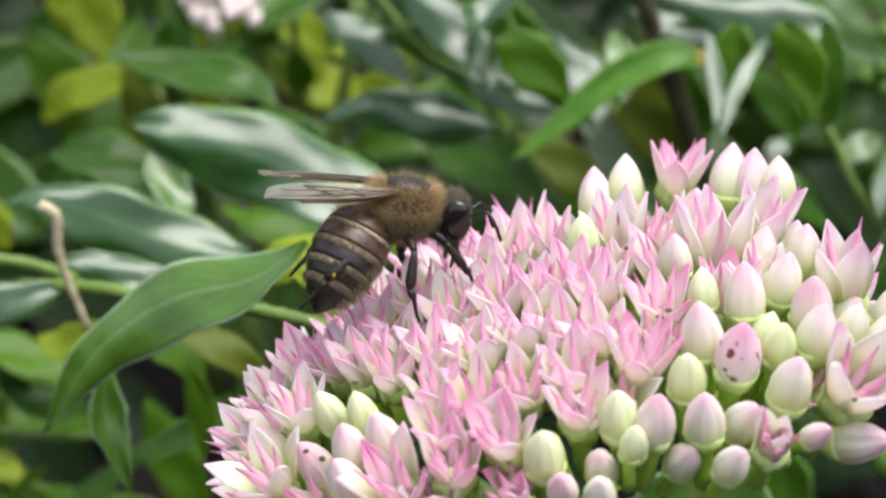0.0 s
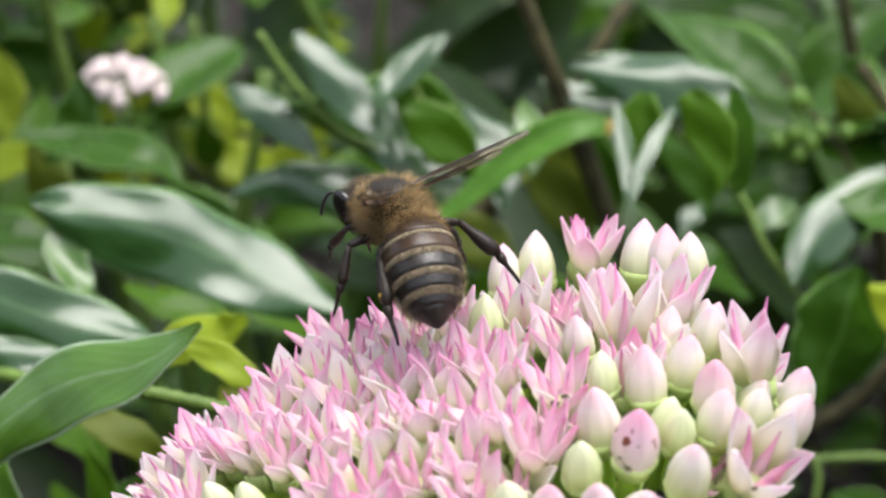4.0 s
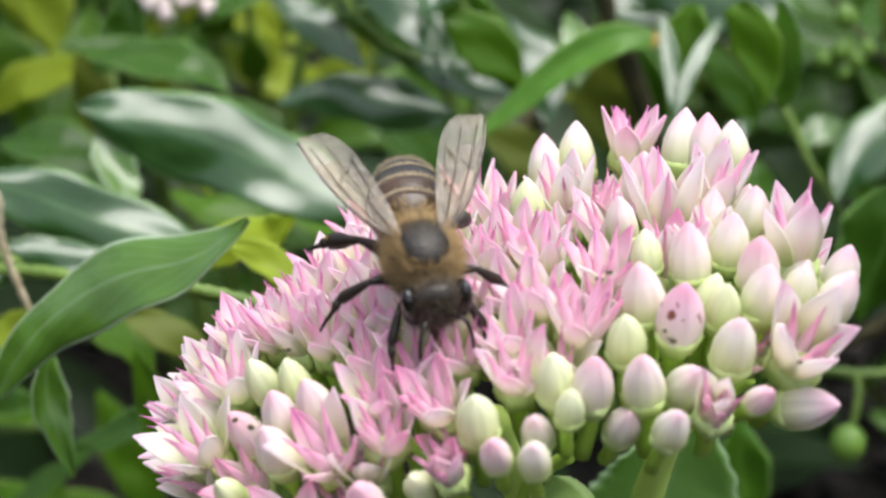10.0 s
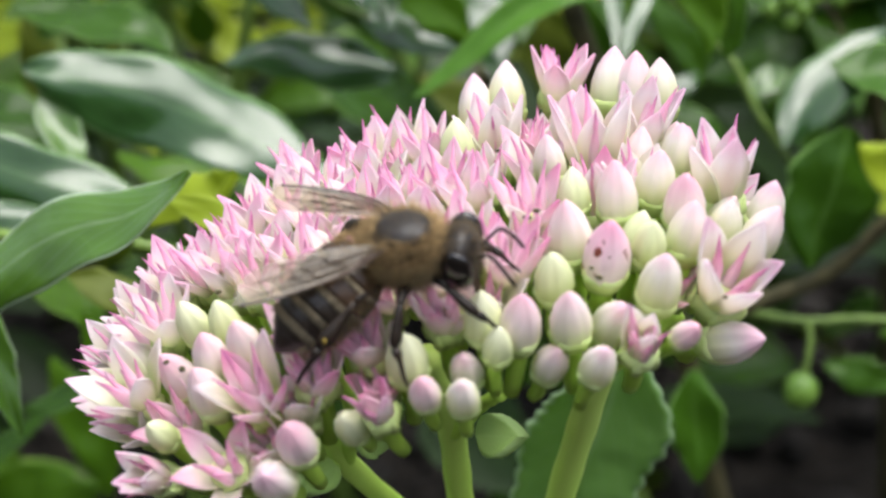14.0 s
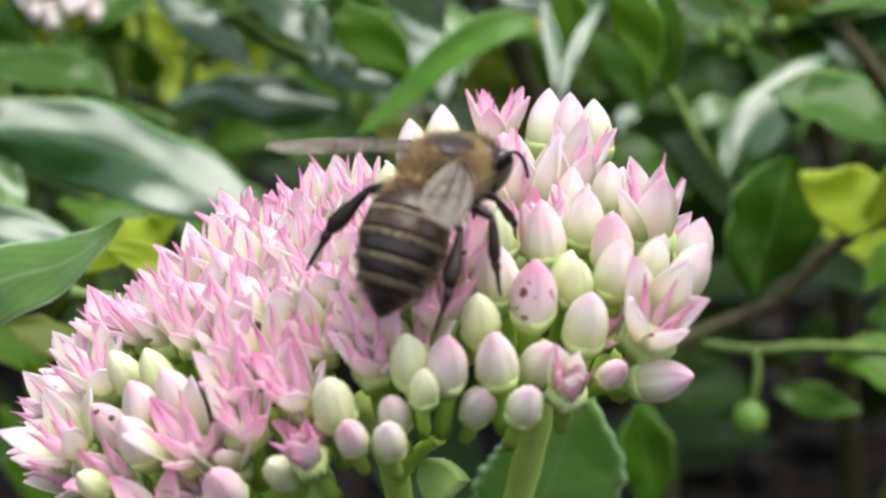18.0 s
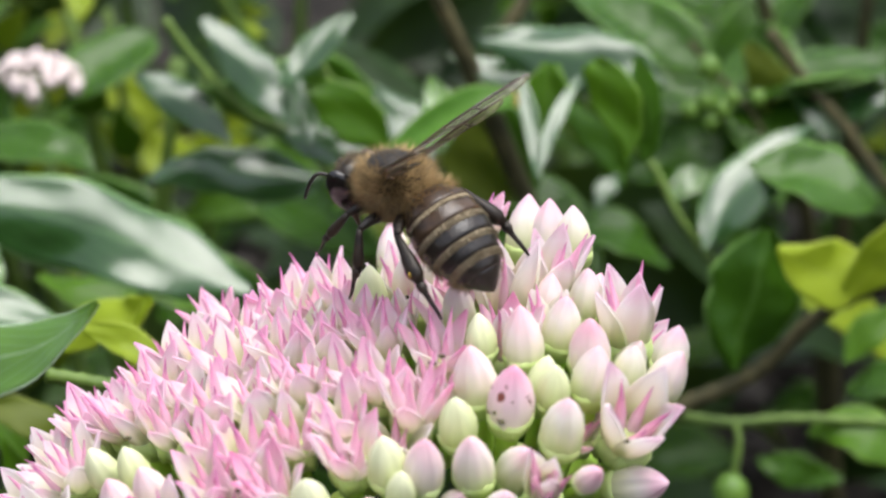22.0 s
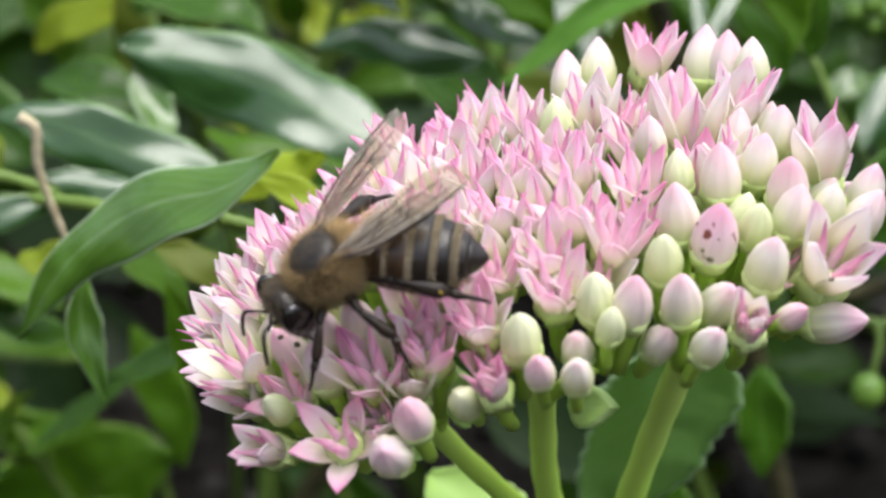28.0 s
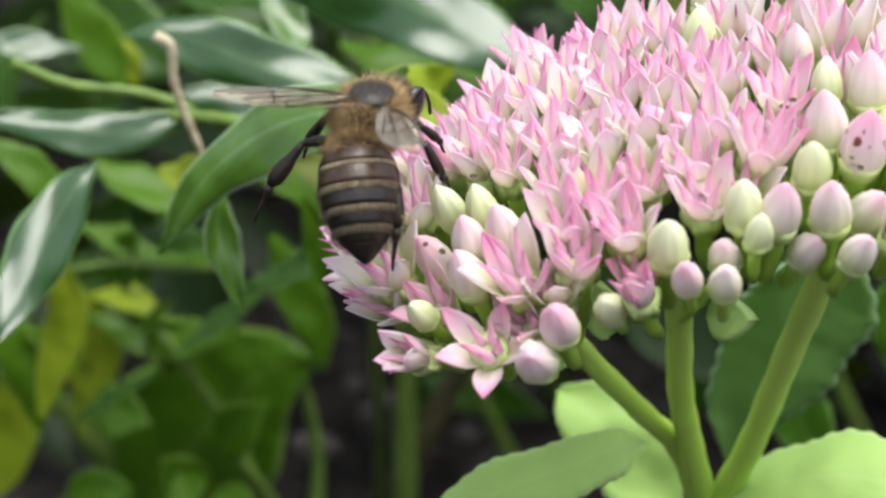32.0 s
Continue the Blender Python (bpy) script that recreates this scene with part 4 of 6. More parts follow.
frond([(26.6, 41.0, -20.7, 0.3), (26.9, 41.5, -18.4, 2.3), (27.9, 42.0, -15.7, 3.2), (28.4, 42.5, -13.4, 2.8), (29.0, 43.0, -11.1, 0.5)], "g", up=(0.1, -0.85, 0.5), up2=(0, -0.5, 0.85), fold=-0.12, wave=0.04)
frond([(28.8, 39.0, -10.8, 0.2), (30.3, 39.2, -12.0, 1.5), (32.2, 39.5, -13.0, 2.4), (33.9, 39.8, -13.1, 2.0), (36.3, 40.0, -13.0, 0.4)], "y", up=(0.1, -0.9, 0.4), fold=0.12, wave=0.05)
frond([(33.1, 39.0, -14.9, 0.2), (35.0, 38.7, -12.6, 1.4), (36.8, 38.3, -10.5, 1.7), (38.9, 38.0, -8.6, 0.3)], "y", up=(0.1, -0.8, 0.5), fold=0.2, wave=0.05)
frond([(33.2, 46.0, -28.5, 0.2), (35.3, 45.3, -27.8, 1.5), (37.7, 44.7, -28.5, 2.2), (41.2, 44.0, -30.4, 0.4)], "m", up=(0, -0.6, 0.8), fold=0.15, wave=0.06)
frond([(33.0, 62.0, -39.4, 0.2), (35.9, 61.0, -40.0, 1.5), (39.7, 60.0, -40.5, 0.3)], "g", up=(0.05, -0.9, 0.4), fold=0.1, wave=0.1)
frond([(36.7, 50.0, -24.8, 0.2), (38.5, 51.0, -22.9, 1.4), (41.6, 52.0, -21.3, 0.4)], "m", fold=0.1, wave=0.06)
frond([(38.1, 54.0, -29.4, 0.4), (39.8, 53.0, -28.0, 2.0), (42.5, 52.0, -27.2, 0.6)], "g", up=(0.1, -0.35, 0.93), fold=0.1, wave=0.06)
frond([(18.7, 40.0, -28.0, 0.3), (18.8, 39.3, -30.6, 1.9), (19.2, 38.7, -33.4, 1.8), (19.2, 38.0, -36.0, 0.2)], "g", up=(0.2, -0.85, 0.4), fold=0.15, wave=0.05)
frond([(25.3, 62.5, -16.1, 0.2), (27.0, 63.5, -15.0, 1.3), (28.9, 64.5, -14.7, 0.3)], "p", up=(0.03, -0.6, 0.8), fold=0.1, wave=0.06)
frond([(19.2, 60.8, -15.9, 0.2), (20.2, 62.0, -14.7, 0.9), (21.2, 63.2, -14.2, 0.2)], "h", up=(0.05, -0.6, 0.8), fold=0.1, wave=0.06)
frond([(32.4, 70.0, -5.9, 0.6), (34.4, 69.5, -9.4, 1.8), (35.5, 69.0, -13.0, 0.3)], "o", up=(0.05, -0.9, 0.4), fold=0.1, wave=0.06)
frond([(35.8, 69.8, -8.8, 0.3), (36.8, 67.5, -10.3, 0.8), (38.4, 65.2, -12.4, 0.2)], "h", up=(-0.01, -0.61, 0.79), fold=0.1, wave=0.06)
frond([(40.9, 68.0, -12.0, 0.5), (42.6, 70.5, -10.5, 1.7), (45.0, 73.0, -8.2, 0.5)], "h", up=(-0.03, -0.61, 0.79), fold=0.1, wave=0.06)
frond([(26.3, 74.0, -16.1, 0.4), (29.3, 73.3, -14.8, 2.5), (33.0, 72.7, -15.7, 2.5), (35.6, 72.0, -17.8, 0.3)], "g", up=(0.05, -0.9, 0.4), fold=0.1, wave=0.06)
frond([(27.0, 66.0, -19.9, 0.3), (29.0, 65.3, -18.3, 1.4), (30.7, 64.7, -19.6, 1.4), (31.1, 64.0, -22.3, 0.2)], "g", up=(0.05, -0.9, 0.4), fold=0.1, wave=0.06)
frond([(17.6, 64.0, -19.7, 0.5), (19.6, 63.3, -18.6, 2.1), (22.2, 62.7, -19.4, 2.2), (25.3, 62.0, -21.7, 0.3)], "g", up=(0.1, -0.35, 0.93), fold=0.1, wave=0.06)
frond([(-44.6, 46.0, -32.4, 0.5), (-44.3, 45.3, -36.9, 1.7), (-45.9, 44.7, -41.8, 1.5), (-47.4, 44.0, -46.0, 0.3)], "y", up=(0, -0.6, 0.8), fold=0.1, wave=0.06)
frond([(-35.7, 46.0, -40.4, 0.2), (-32.2, 47.0, -37.9, 0.9), (-27.9, 48.0, -34.8, 0.2)], "g", fold=0.1, wave=0.06)
frond([(-45.1, 46.0, -47.8, 0.2), (-42.0, 47.0, -45.6, 0.7), (-38.9, 48.0, -44.1, 0.2)], "g", fold=0.1, wave=0.06)
frond([(-54.6, 58.0, -49.6, 0.4), (-54.4, 57.3, -53.9, 2.0), (-55.7, 56.7, -59.0, 2.1), (-57.4, 56.0, -63.0, 0.3)], "y", fold=0.1, wave=0.06)
frond([(-47.0, 60.0, -43.6, 0.3), (-43.4, 59.0, -43.4, 1.3), (-40.3, 58.0, -44.5, 0.3)], "y", up=(0, -0.6, 0.8), fold=0.1, wave=0.06)
frond([(-28.0, 62.0, -51.1, 0.3), (-32.9, 63.0, -53.1, 4.6), (-38.3, 64.0, -58.8, 7.9), (-43.5, 65.0, -66.1, 7.7), (-48.0, 66.0, -75.1, 0.6)], "m", up=(0, -0.85, 0.5), fold=0.06, wave=0.04, on=LOW)
frond([(-39.1, 50.0, -27.9, 0.3), (-38.3, 49.3, -31.0, 1.4), (-35.1, 48.7, -32.1, 1.6), (-32.7, 48.0, -32.1, 0.3)], "g", up=(0.1, -0.35, 0.93), fold=0.1, wave=0.06)
frond([(-16.5, 24.0, -9.3, 0.3), (-14.3, 23.3, -7.4, 1.5), (-12.1, 22.7, -6.7, 1.3), (-10.7, 22.0, -5.3, 0.2)], "y", up=(0, -0.6, 0.8), fold=0.1, wave=0.2)
frond([(-47.8, 46.3, -14.1, 0.5), (-45.1, 47.0, -14.8, 1.3), (-41.3, 47.8, -15.3, 0.2)], "h", up=(0.3, -0.55, 0.78), fold=0.1, wave=0.1)
frond([(-46.2, 60.0, -14.8, 0.5), (-44.5, 59.3, -17.9, 1.8), (-42.8, 58.7, -21.0, 1.7), (-41.7, 58.0, -23.8, 0.2)], "m", fold=0.1, wave=0.08)
frond([(-43.4, 63.0, -20.1, 0.2), (-42.3, 62.5, -22.5, 1.2), (-41.6, 62.0, -24.7, 0.2)], "y", up=(0, -0.6, 0.8), fold=0.1, wave=0.08)
frond([(-42.2, 50.0, -25.7, 0.3), (-39.5, 49.3, -27.0, 1.7), (-36.1, 48.7, -28.2, 1.7), (-33.4, 48.0, -29.4, 0.2)], "m", up=(0.1, -0.35, 0.93), fold=0.1, wave=0.08)
frond([(-45.2, 54.0, -33.7, 0.3), (-41.1, 53.3, -34.8, 1.5), (-36.3, 52.7, -35.4, 1.4), (-31.6, 52.0, -34.3, 0.2)], "m", fold=0.1, wave=0.08)
frond([(-46.8, 58.0, -44.7, 0.3), (-42.4, 57.7, -46.0, 1.9), (-38.3, 57.3, -46.3, 1.9), (-33.4, 57.0, -44.6, 0.2)], "m", fold=0.1, wave=0.08)
frond([(-29.8, 56.0, -35.1, 0.3), (-28.2, 55.7, -39.4, 1.9), (-26.5, 55.3, -43.5, 1.7), (-26.0, 55.0, -47.5, 0.2)], "m", fold=0.1, wave=0.08)
frond([(-28.0, 40.0, -19.3, 0.2), (-25.8, 39.7, -21.0, 1.5), (-23.4, 39.3, -22.6, 1.3), (-22.4, 39.0, -24.7, 0.2)], "m", up=(0.1, -0.35, 0.93), fold=0.1, wave=0.08)
frond([(-53.5, 51.0, -40.3, 0.4), (-51.4, 50.7, -42.7, 1.9), (-49.9, 50.3, -46.9, 2.0), (-49.8, 50.0, -51.5, 0.2)], "m", fold=0.1, wave=0.08)
frond([(-47.7, 60.0, -43.3, 0.3), (-47.0, 59.7, -48.0, 2.2), (-48.2, 59.3, -53.2, 2.1), (-49.8, 59.0, -57.6, 0.3)], "y", up=(0, -0.6, 0.8), fold=0.1, wave=0.08)
frond([(-46.5, 40.0, -19.4, 0.3), (-44.1, 39.7, -21.0, 1.3), (-42.2, 39.3, -23.1, 1.2), (-41.6, 39.0, -25.7, 0.2)], "m", fold=0.1, wave=0.08)
frond([(-45.0, 96.0, -11.9, 0.3), (-43.4, 95.7, -14.0, 1.8), (-42.2, 95.3, -16.7, 1.6), (-42.1, 95.0, -18.8, 0.2)], "y", up=(0, -0.6, 0.8), fold=0.1, wave=0.08)
frond([(-25.2, 100.0, -15.2, 0.4), (-22.5, 99.7, -16.8, 2.0), (-20.3, 99.3, -18.4, 1.7), (-18.7, 99.0, -21.1, 0.2)], "y", up=(0, -0.7, 0.7), fold=0.1, wave=0.08)
frond([(-24.3, 100.0, -20.3, 0.3), (-21.6, 99.7, -22.5, 2.1), (-17.7, 99.3, -23.6, 2.2), (-14.3, 99.0, -22.8, 0.2)], "y", up=(0, -0.7, 0.7), fold=0.1, wave=0.08)
frond([(-22.8, 48.0, -10.6, 0.2), (-20.8, 47.5, -12.1, 1.0), (-18.8, 47.0, -14.1, 0.2)], "y", up=(0, -0.7, 0.7), fold=0.1, wave=0.08)
frond([(-21.5, 26.0, -13.5, 0.2), (-19.7, 25.7, -14.1, 1.1), (-17.3, 25.3, -15.4, 1.0), (-15.6, 25.0, -17.6, 0.1)], "o", up=(0, -0.7, 0.7), fold=0.1, wave=0.12)
frond([(-21.7, 30.0, -17.9, 0.1), (-21.0, 29.7, -20.2, 0.9), (-20.7, 29.3, -22.5, 0.8), (-20.8, 29.0, -24.4, 0.1)], "m", up=(0.05, -0.9, 0.4), fold=0.1, wave=0.12)
frond([(-27.1, 34.0, -27.4, 0.2), (-24.3, 33.7, -26.3, 1.0), (-20.6, 33.3, -23.9, 1.2), (-17.5, 33.0, -21.1, 0.2)], "g", up=(0, -0.6, 0.8), fold=0.1, wave=0.1)
frond([(-31.9, 32.0, -17.4, 0.3), (-30.4, 31.7, -17.6, 1.1), (-28.0, 31.3, -16.6, 0.9), (-26.4, 31.0, -16.0, 0.2)], "y", up=(0, -0.7, 0.7), fold=0.1, wave=0.1)
frond([(-15.9, 50.0, -15.3, 0.3), (-13.4, 49.7, -16.1, 1.7), (-11.0, 49.3, -17.2, 1.7), (-8.5, 49.0, -19.3, 0.3)], "m", up=(0.1, -0.35, 0.93), fold=0.1, wave=0.1)
frond([(-21.5, 46.0, -13.7, 0.3), (-19.1, 45.7, -14.8, 1.4), (-16.3, 45.3, -15.5, 1.5), (-13.9, 45.0, -15.8, 0.3)], "m", up=(0.1, -0.35, 0.93), fold=0.1, wave=0.1)
frond([(12.1, 44.0, -38.4, 0.4), (12.7, 43.3, -42.0, 2.4), (14.2, 42.7, -45.1, 2.2), (16.0, 42.0, -47.7, 0.3)], "g", up=(0.5, -0.7, 0.5), fold=0.15, wave=0.05)
leaf((-30.23, 88.66, -5.1), (-33.36, 84.66, -6.21), 2.02, "m", bend=0.15, sky=0.69, on=HEDGE)
leaf((-32.59, 104.4, -28.52), (-27.03, 100.4, -28.51), 2.67, "y", bend=0.15, sky=0.79, on=HEDGE)
leaf((-34.27, 109.5, -29.36), (-28.22, 105.5, -28.55), 2.6, "y", bend=0.15, sky=0.57, on=HEDGE)
leaf((-33.95, 118.8, -25.19), (-33.68, 114.8, -19.58), 3.6, "y", bend=0.15, sky=0.8, on=HEDGE)
leaf((-28.53, 92.63, -11.77), (-28.05, 88.63, -14.3), 2.35, "y", bend=0.15, sky=0.5, on=HEDGE)
leaf((-33.96, 114.9, -25.73), (-35.61, 110.9, -28.41), 2.57, "m", bend=0.15, sky=0.71, on=HEDGE)
leaf((-29.34, 116.9, -13.92), (-30.81, 112.9, -16.77), 2.33, "y", bend=0.15, sky=0.66, on=HEDGE)
leaf((-11.86, 112.1, -20.44), (-14.8, 108.1, -15.88), 2.41, "y", bend=0.15, sky=0.52, on=HEDGE)
leaf((-12.86, 89.9, -15.78), (-17.09, 85.9, -15.84), 2.5, "y", bend=0.15, sky=0.72, on=HEDGE)
leaf((-35.85, 112.5, -16.31), (-32.06, 108.5, -11.66), 2.61, "y", bend=0.15, sky=0.54, on=HEDGE)
leaf((-12.66, 97.35, -11.1), (-7.52, 93.35, -10.53), 2.12, "y", bend=0.15, sky=0.76, on=HEDGE)
leaf((-13.51, 123.5, -12.32), (-14.71, 119.5, -15.46), 3.45, "m", bend=0.15, sky=0.8, on=HEDGE)
leaf((-15.54, 108.6, -22.93), (-10.53, 104.6, -23.53), 3.41, "y", bend=0.15, sky=0.55, on=HEDGE)
leaf((-26.32, 82.4, -19.76), (-28.14, 78.4, -21.5), 1.97, "y", bend=0.15, sky=0.63, on=HEDGE)
leaf((-17, 100.9, -27.3), (-21.26, 96.89, -24.07), 2.39, "y", bend=0.15, sky=0.54, on=HEDGE)
leaf((-42.97, 123.7, -29.54), (-46.73, 119.7, -25.67), 3.33, "m", bend=0.15, sky=0.7, on=HEDGE)
leaf((-28.9, 94.6, -5.34), (-25.66, 90.6, -1.18), 3.24, "y", bend=0.15, sky=0.67, on=HEDGE)
leaf((-32.47, 100.1, -14.51), (-26.9, 96.11, -14.16), 2.41, "m", bend=0.15, sky=0.79, on=HEDGE)
leaf((-23.83, 92.42, -4.67), (-23.58, 88.42, -7.25), 2.22, "y", bend=0.15, sky=0.65, on=HEDGE)
leaf((-31.01, 95.52, -11.38), (-26.41, 91.52, -7.82), 2.17, "m", bend=0.15, sky=0.84, on=HEDGE)
leaf((-19.34, 83.74, -18.41), (-19.71, 79.74, -13.44), 2.37, "m", bend=0.15, sky=0.57, on=HEDGE)
leaf((-14.58, 96.47, -23.55), (-9.75, 92.47, -20.27), 2.9, "y", bend=0.15, sky=0.79, on=HEDGE)
leaf((-23.74, 93.54, -17.44), (-24.97, 89.54, -12.66), 3.18, "m", bend=0.15, sky=0.53, on=HEDGE)
leaf((-11.06, 83.92, -20.23), (-13.04, 79.92, -15.59), 2.98, "y", bend=0.15, sky=0.77, on=HEDGE)
leaf((-34.28, 111.6, -28.09), (-29.67, 107.6, -23.54), 2.91, "m", bend=0.15, sky=0.76, on=HEDGE)
leaf((-14.49, 121.7, -16.43), (-8.59, 117.7, -15.36), 2.32, "y", bend=0.15, sky=0.54, on=HEDGE)
leaf((-36.28, 56.4, -56.87), (-31.05, 52.4, -50.66), 3.78, "m", bend=0.15, sky=0.65, on=LOW)
leaf((-55.81, 58.92, -54.23), (-59.85, 54.92, -52.12), 3.55, "m", bend=0.15, sky=0.61, on=LOW)
leaf((-41.12, 54.49, -45.27), (-38.24, 50.49, -38.52), 2.72, "m", bend=0.15, sky=0.86, on=LOW)
leaf((-38.74, 59.53, -49.93), (-41.05, 55.53, -44.25), 3.43, "m", bend=0.15, sky=0.73, on=LOW)
leaf((-49.42, 53.35, -60.53), (-42.45, 49.35, -57.45), 3.51, "m", bend=0.15, sky=0.76, on=LOW)
leaf((-38.12, 57.41, -63.29), (-40.57, 53.41, -57.04), 3.5, "m", bend=0.15, sky=0.76, on=LOW)
leaf((-42.97, 54.9, -39.58), (-40.55, 50.9, -33.08), 3.29, "m", bend=0.15, sky=0.73, on=LOW)
leaf((-46.68, 55.22, -52.15), (-41.05, 51.22, -51.84), 3.88, "m", bend=0.15, sky=0.7, on=LOW)
leaf((-36.82, 56.67, -61.78), (-33.03, 52.67, -62.82), 3.32, "m", bend=0.15, sky=0.83, on=LOW)
leaf((-39.39, 55.92, -59.35), (-38.22, 51.92, -61.28), 2.88, "m", bend=0.15, sky=0.67, on=LOW)
leaf((-46.58, 54.01, -46.62), (-49.37, 50.01, -41.93), 3.74, "m", bend=0.15, sky=0.81, on=LOW)

frond([(0.3, -1.5, -16.4, 0.2), (-1.1, -2.0, -16.3, 1.2), (-3.1, -2.5, -16.9, 1.6), (-5.7, -2.9, -17.7, 1.7), (-8.2, -3.4, -18.6, 1.6), (-11.0, -3.8, -19.8, 0.2)], "s", up=(0, -0.5, 0.85), fold=-0.15, wave=0.05, thick=0.8, teeth=0.05, on=(sedum, FOOT))
frond([(3.2, 9.2, -29.2, 0.3), (1.5, 10.1, -27.1, 2.3), (-0.5, 11.0, -24.9, 2.7), (-2.4, 11.8, -23.3, 2.1), (-3.7, 12.7, -22.5, 0.3)], "s", up=(0, -0.6, 0.8), fold=0.12, wave=0.05, thick=0.8, teeth=0.05, on=(sedum, FOOT))
frond([(4.1, 3.2, -23.5, 0.3), (6.2, 2.1, -21.8, 1.8), (8.5, 0.9, -20.3, 2.8), (11.2, -0.2, -19.3, 3.0), (14.4, -1.4, -19.1, 2.1), (16.6, -2.6, -19.0, 0.3)], "s", up=(0, -0.4, 0.9), fold=-0.1, wave=0.05, thick=0.8, teeth=0.05, on=(sedum, FOOT))
frond([(11.0, 11.9, -11.9, 0.9), (10.3, 12.4, -15.9, 3.6), (8.9, 12.9, -19.9, 3.7), (7.3, 13.5, -24.2, 2.5), (6.5, 14.0, -28.6, 0.2)], "b", up=(0.1, -0.9, 0.4), fold=0.1, wave=0.04, thick=0.8, teeth=0.05, on=(sedum, FOOT))
leaf((-1.86, -4.13, -8.59), (-2.33, -5.08, -5.73), 1.46, "s", bend=0.2, lean=20, sky=0.5, on=(sedum, FOOT))
leaf((-3.72, -4.01, -9.13), (-5.05, -5.92, -9.48), 1.2, "s", bend=0.2, sky=0.5, on=(sedum, FOOT))
leaf((2.56, -4.42, -7.34), (4.15, -5.52, -7.28), 1.58, "s", bend=0.3, sky=0.6, on=(sedum, FOOT))

twig([(33.72, 68.00, -4.23), (36.62, 67.00, -8.22), (39.75, 66.00, -11.78), (42.46, 65.00, -15.60), (46.16, 64.00, -19.98)], 0.5, 0.4, BARK)
twig([(16.56, 56.00, -4.53), (19.71, 54.50, -7.19), (22.44, 53.00, -9.83), (24.14, 51.50, -13.08), (26.67, 50.00, -16.58)], 0.32, 0.3, BARK_GREEN)
twig([(-12.65, 58.00, 1.15), (-10.37, 57.33, -2.08), (-7.03, 56.67, -5.77), (-4.08, 56.00, -7.06)], 0.3, 0.25, BARK_GREEN)
twig([(-2.05, 60.00, -1.94), (-0.75, 59.33, -4.82), (0.15, 58.67, -8.63), (-0.67, 58.00, -12.49)], 0.3, 0.25, BARK_GREEN)
twig([(-30.96, 26.00, -10.70), (-27.86, 24.67, -10.04), (-24.69, 23.33, -9.63), (-22.27, 22.00, -9.63)], 0.45, 0.4, BARK_GREEN)
twig([(-15.45, 14.00, -6.02), (-13.38, 14.33, -6.67), (-11.28, 14.67, -7.40), (-9.16, 15.00, -8.17)], 0.42, 0.4, BARK_GREEN)
twig([(-28.37, 22.00, -3.58), (-27.46, 22.00, -4.27), (-27.48, 22.00, -6.41), (-27.00, 22.00, -8.58), (-26.07, 22.00, -11.52)], 0.36, 0.2, DRY, "dry_stalk")
twig([(-38.11, 24.00, -6.30), (-34.95, 24.67, -8.04), (-30.54, 25.33, -8.82), (-27.41, 26.00, -10.21)], 0.4, 0.36, BARK_GREEN)
twig([(-45.00, 50.00, -35.58), (-40.49, 49.33, -34.39), (-35.73, 48.67, -34.39), (-30.97, 48.00, -33.61)], 0.36, 0.3, BARK_GREEN)
twig([(21.26, 43.00, -25.21), (24.36, 42.50, -23.54), (27.81, 42.00, -21.69), (30.37, 41.50, -18.96), (31.74, 41.00, -17.17), (34.63, 40.50, -15.10), (39.04, 40.00, -13.63)], 0.62, 0.5, BARK)
twig([(23.04, 44.00, -25.57), (27.24, 44.50, -26.57), (31.46, 45.00, -26.71), (36.58, 45.50, -27.35), (42.20, 46.00, -28.20)], 0.4, 0.34, BARK_GREEN)
twig([(27.34, 44.00, -26.23), (27.49, 43.00, -27.55), (26.98, 42.00, -29.97)], 0.3, 0.25, BARK_GREEN)
twig([(27.45, 68.00, -4.91), (29.66, 67.33, -7.58), (32.12, 66.67, -10.28), (33.93, 66.00, -13.44)], 0.26, 0.2, BARK)
berry(28.64, 66.0, -6.45, 0.9)
berry(27.25, 66.0, -9.97, 0.73)
berry(28.45, 66.0, -9.22, 0.81)
berry(29.82, 66.0, -9.97, 0.81)
berry(28.95, 66.0, -10.97, 0.73)
berry(30.6, 66.0, -9.07, 0.69)
berry(32.62, 66.0, -9.15, 0.69)
berry(26.85, 42.0, -30.89, 1.3)

for plant, foot, tops in ((hedge, HEDGE[1], ((-30, 90, -12), (-14, 100, -16), (-34, 112, -20), (-22, 95, -8))), (low, LOW[1], ((-40, 56, -45), (-36, 57, -56), (-30, 63, -50)))):
    for top in tops:
        c = [q - foot for q in curve3([foot, (foot + Vector(top)) / 2 + Vector((3, 2, 4)), top], 7)]
        part("stem", mesh_of("stem", *tube(c, [0.9 - 0.5 * k / len(c) for k in range(len(c))], 8), BARK_GREEN), plant)

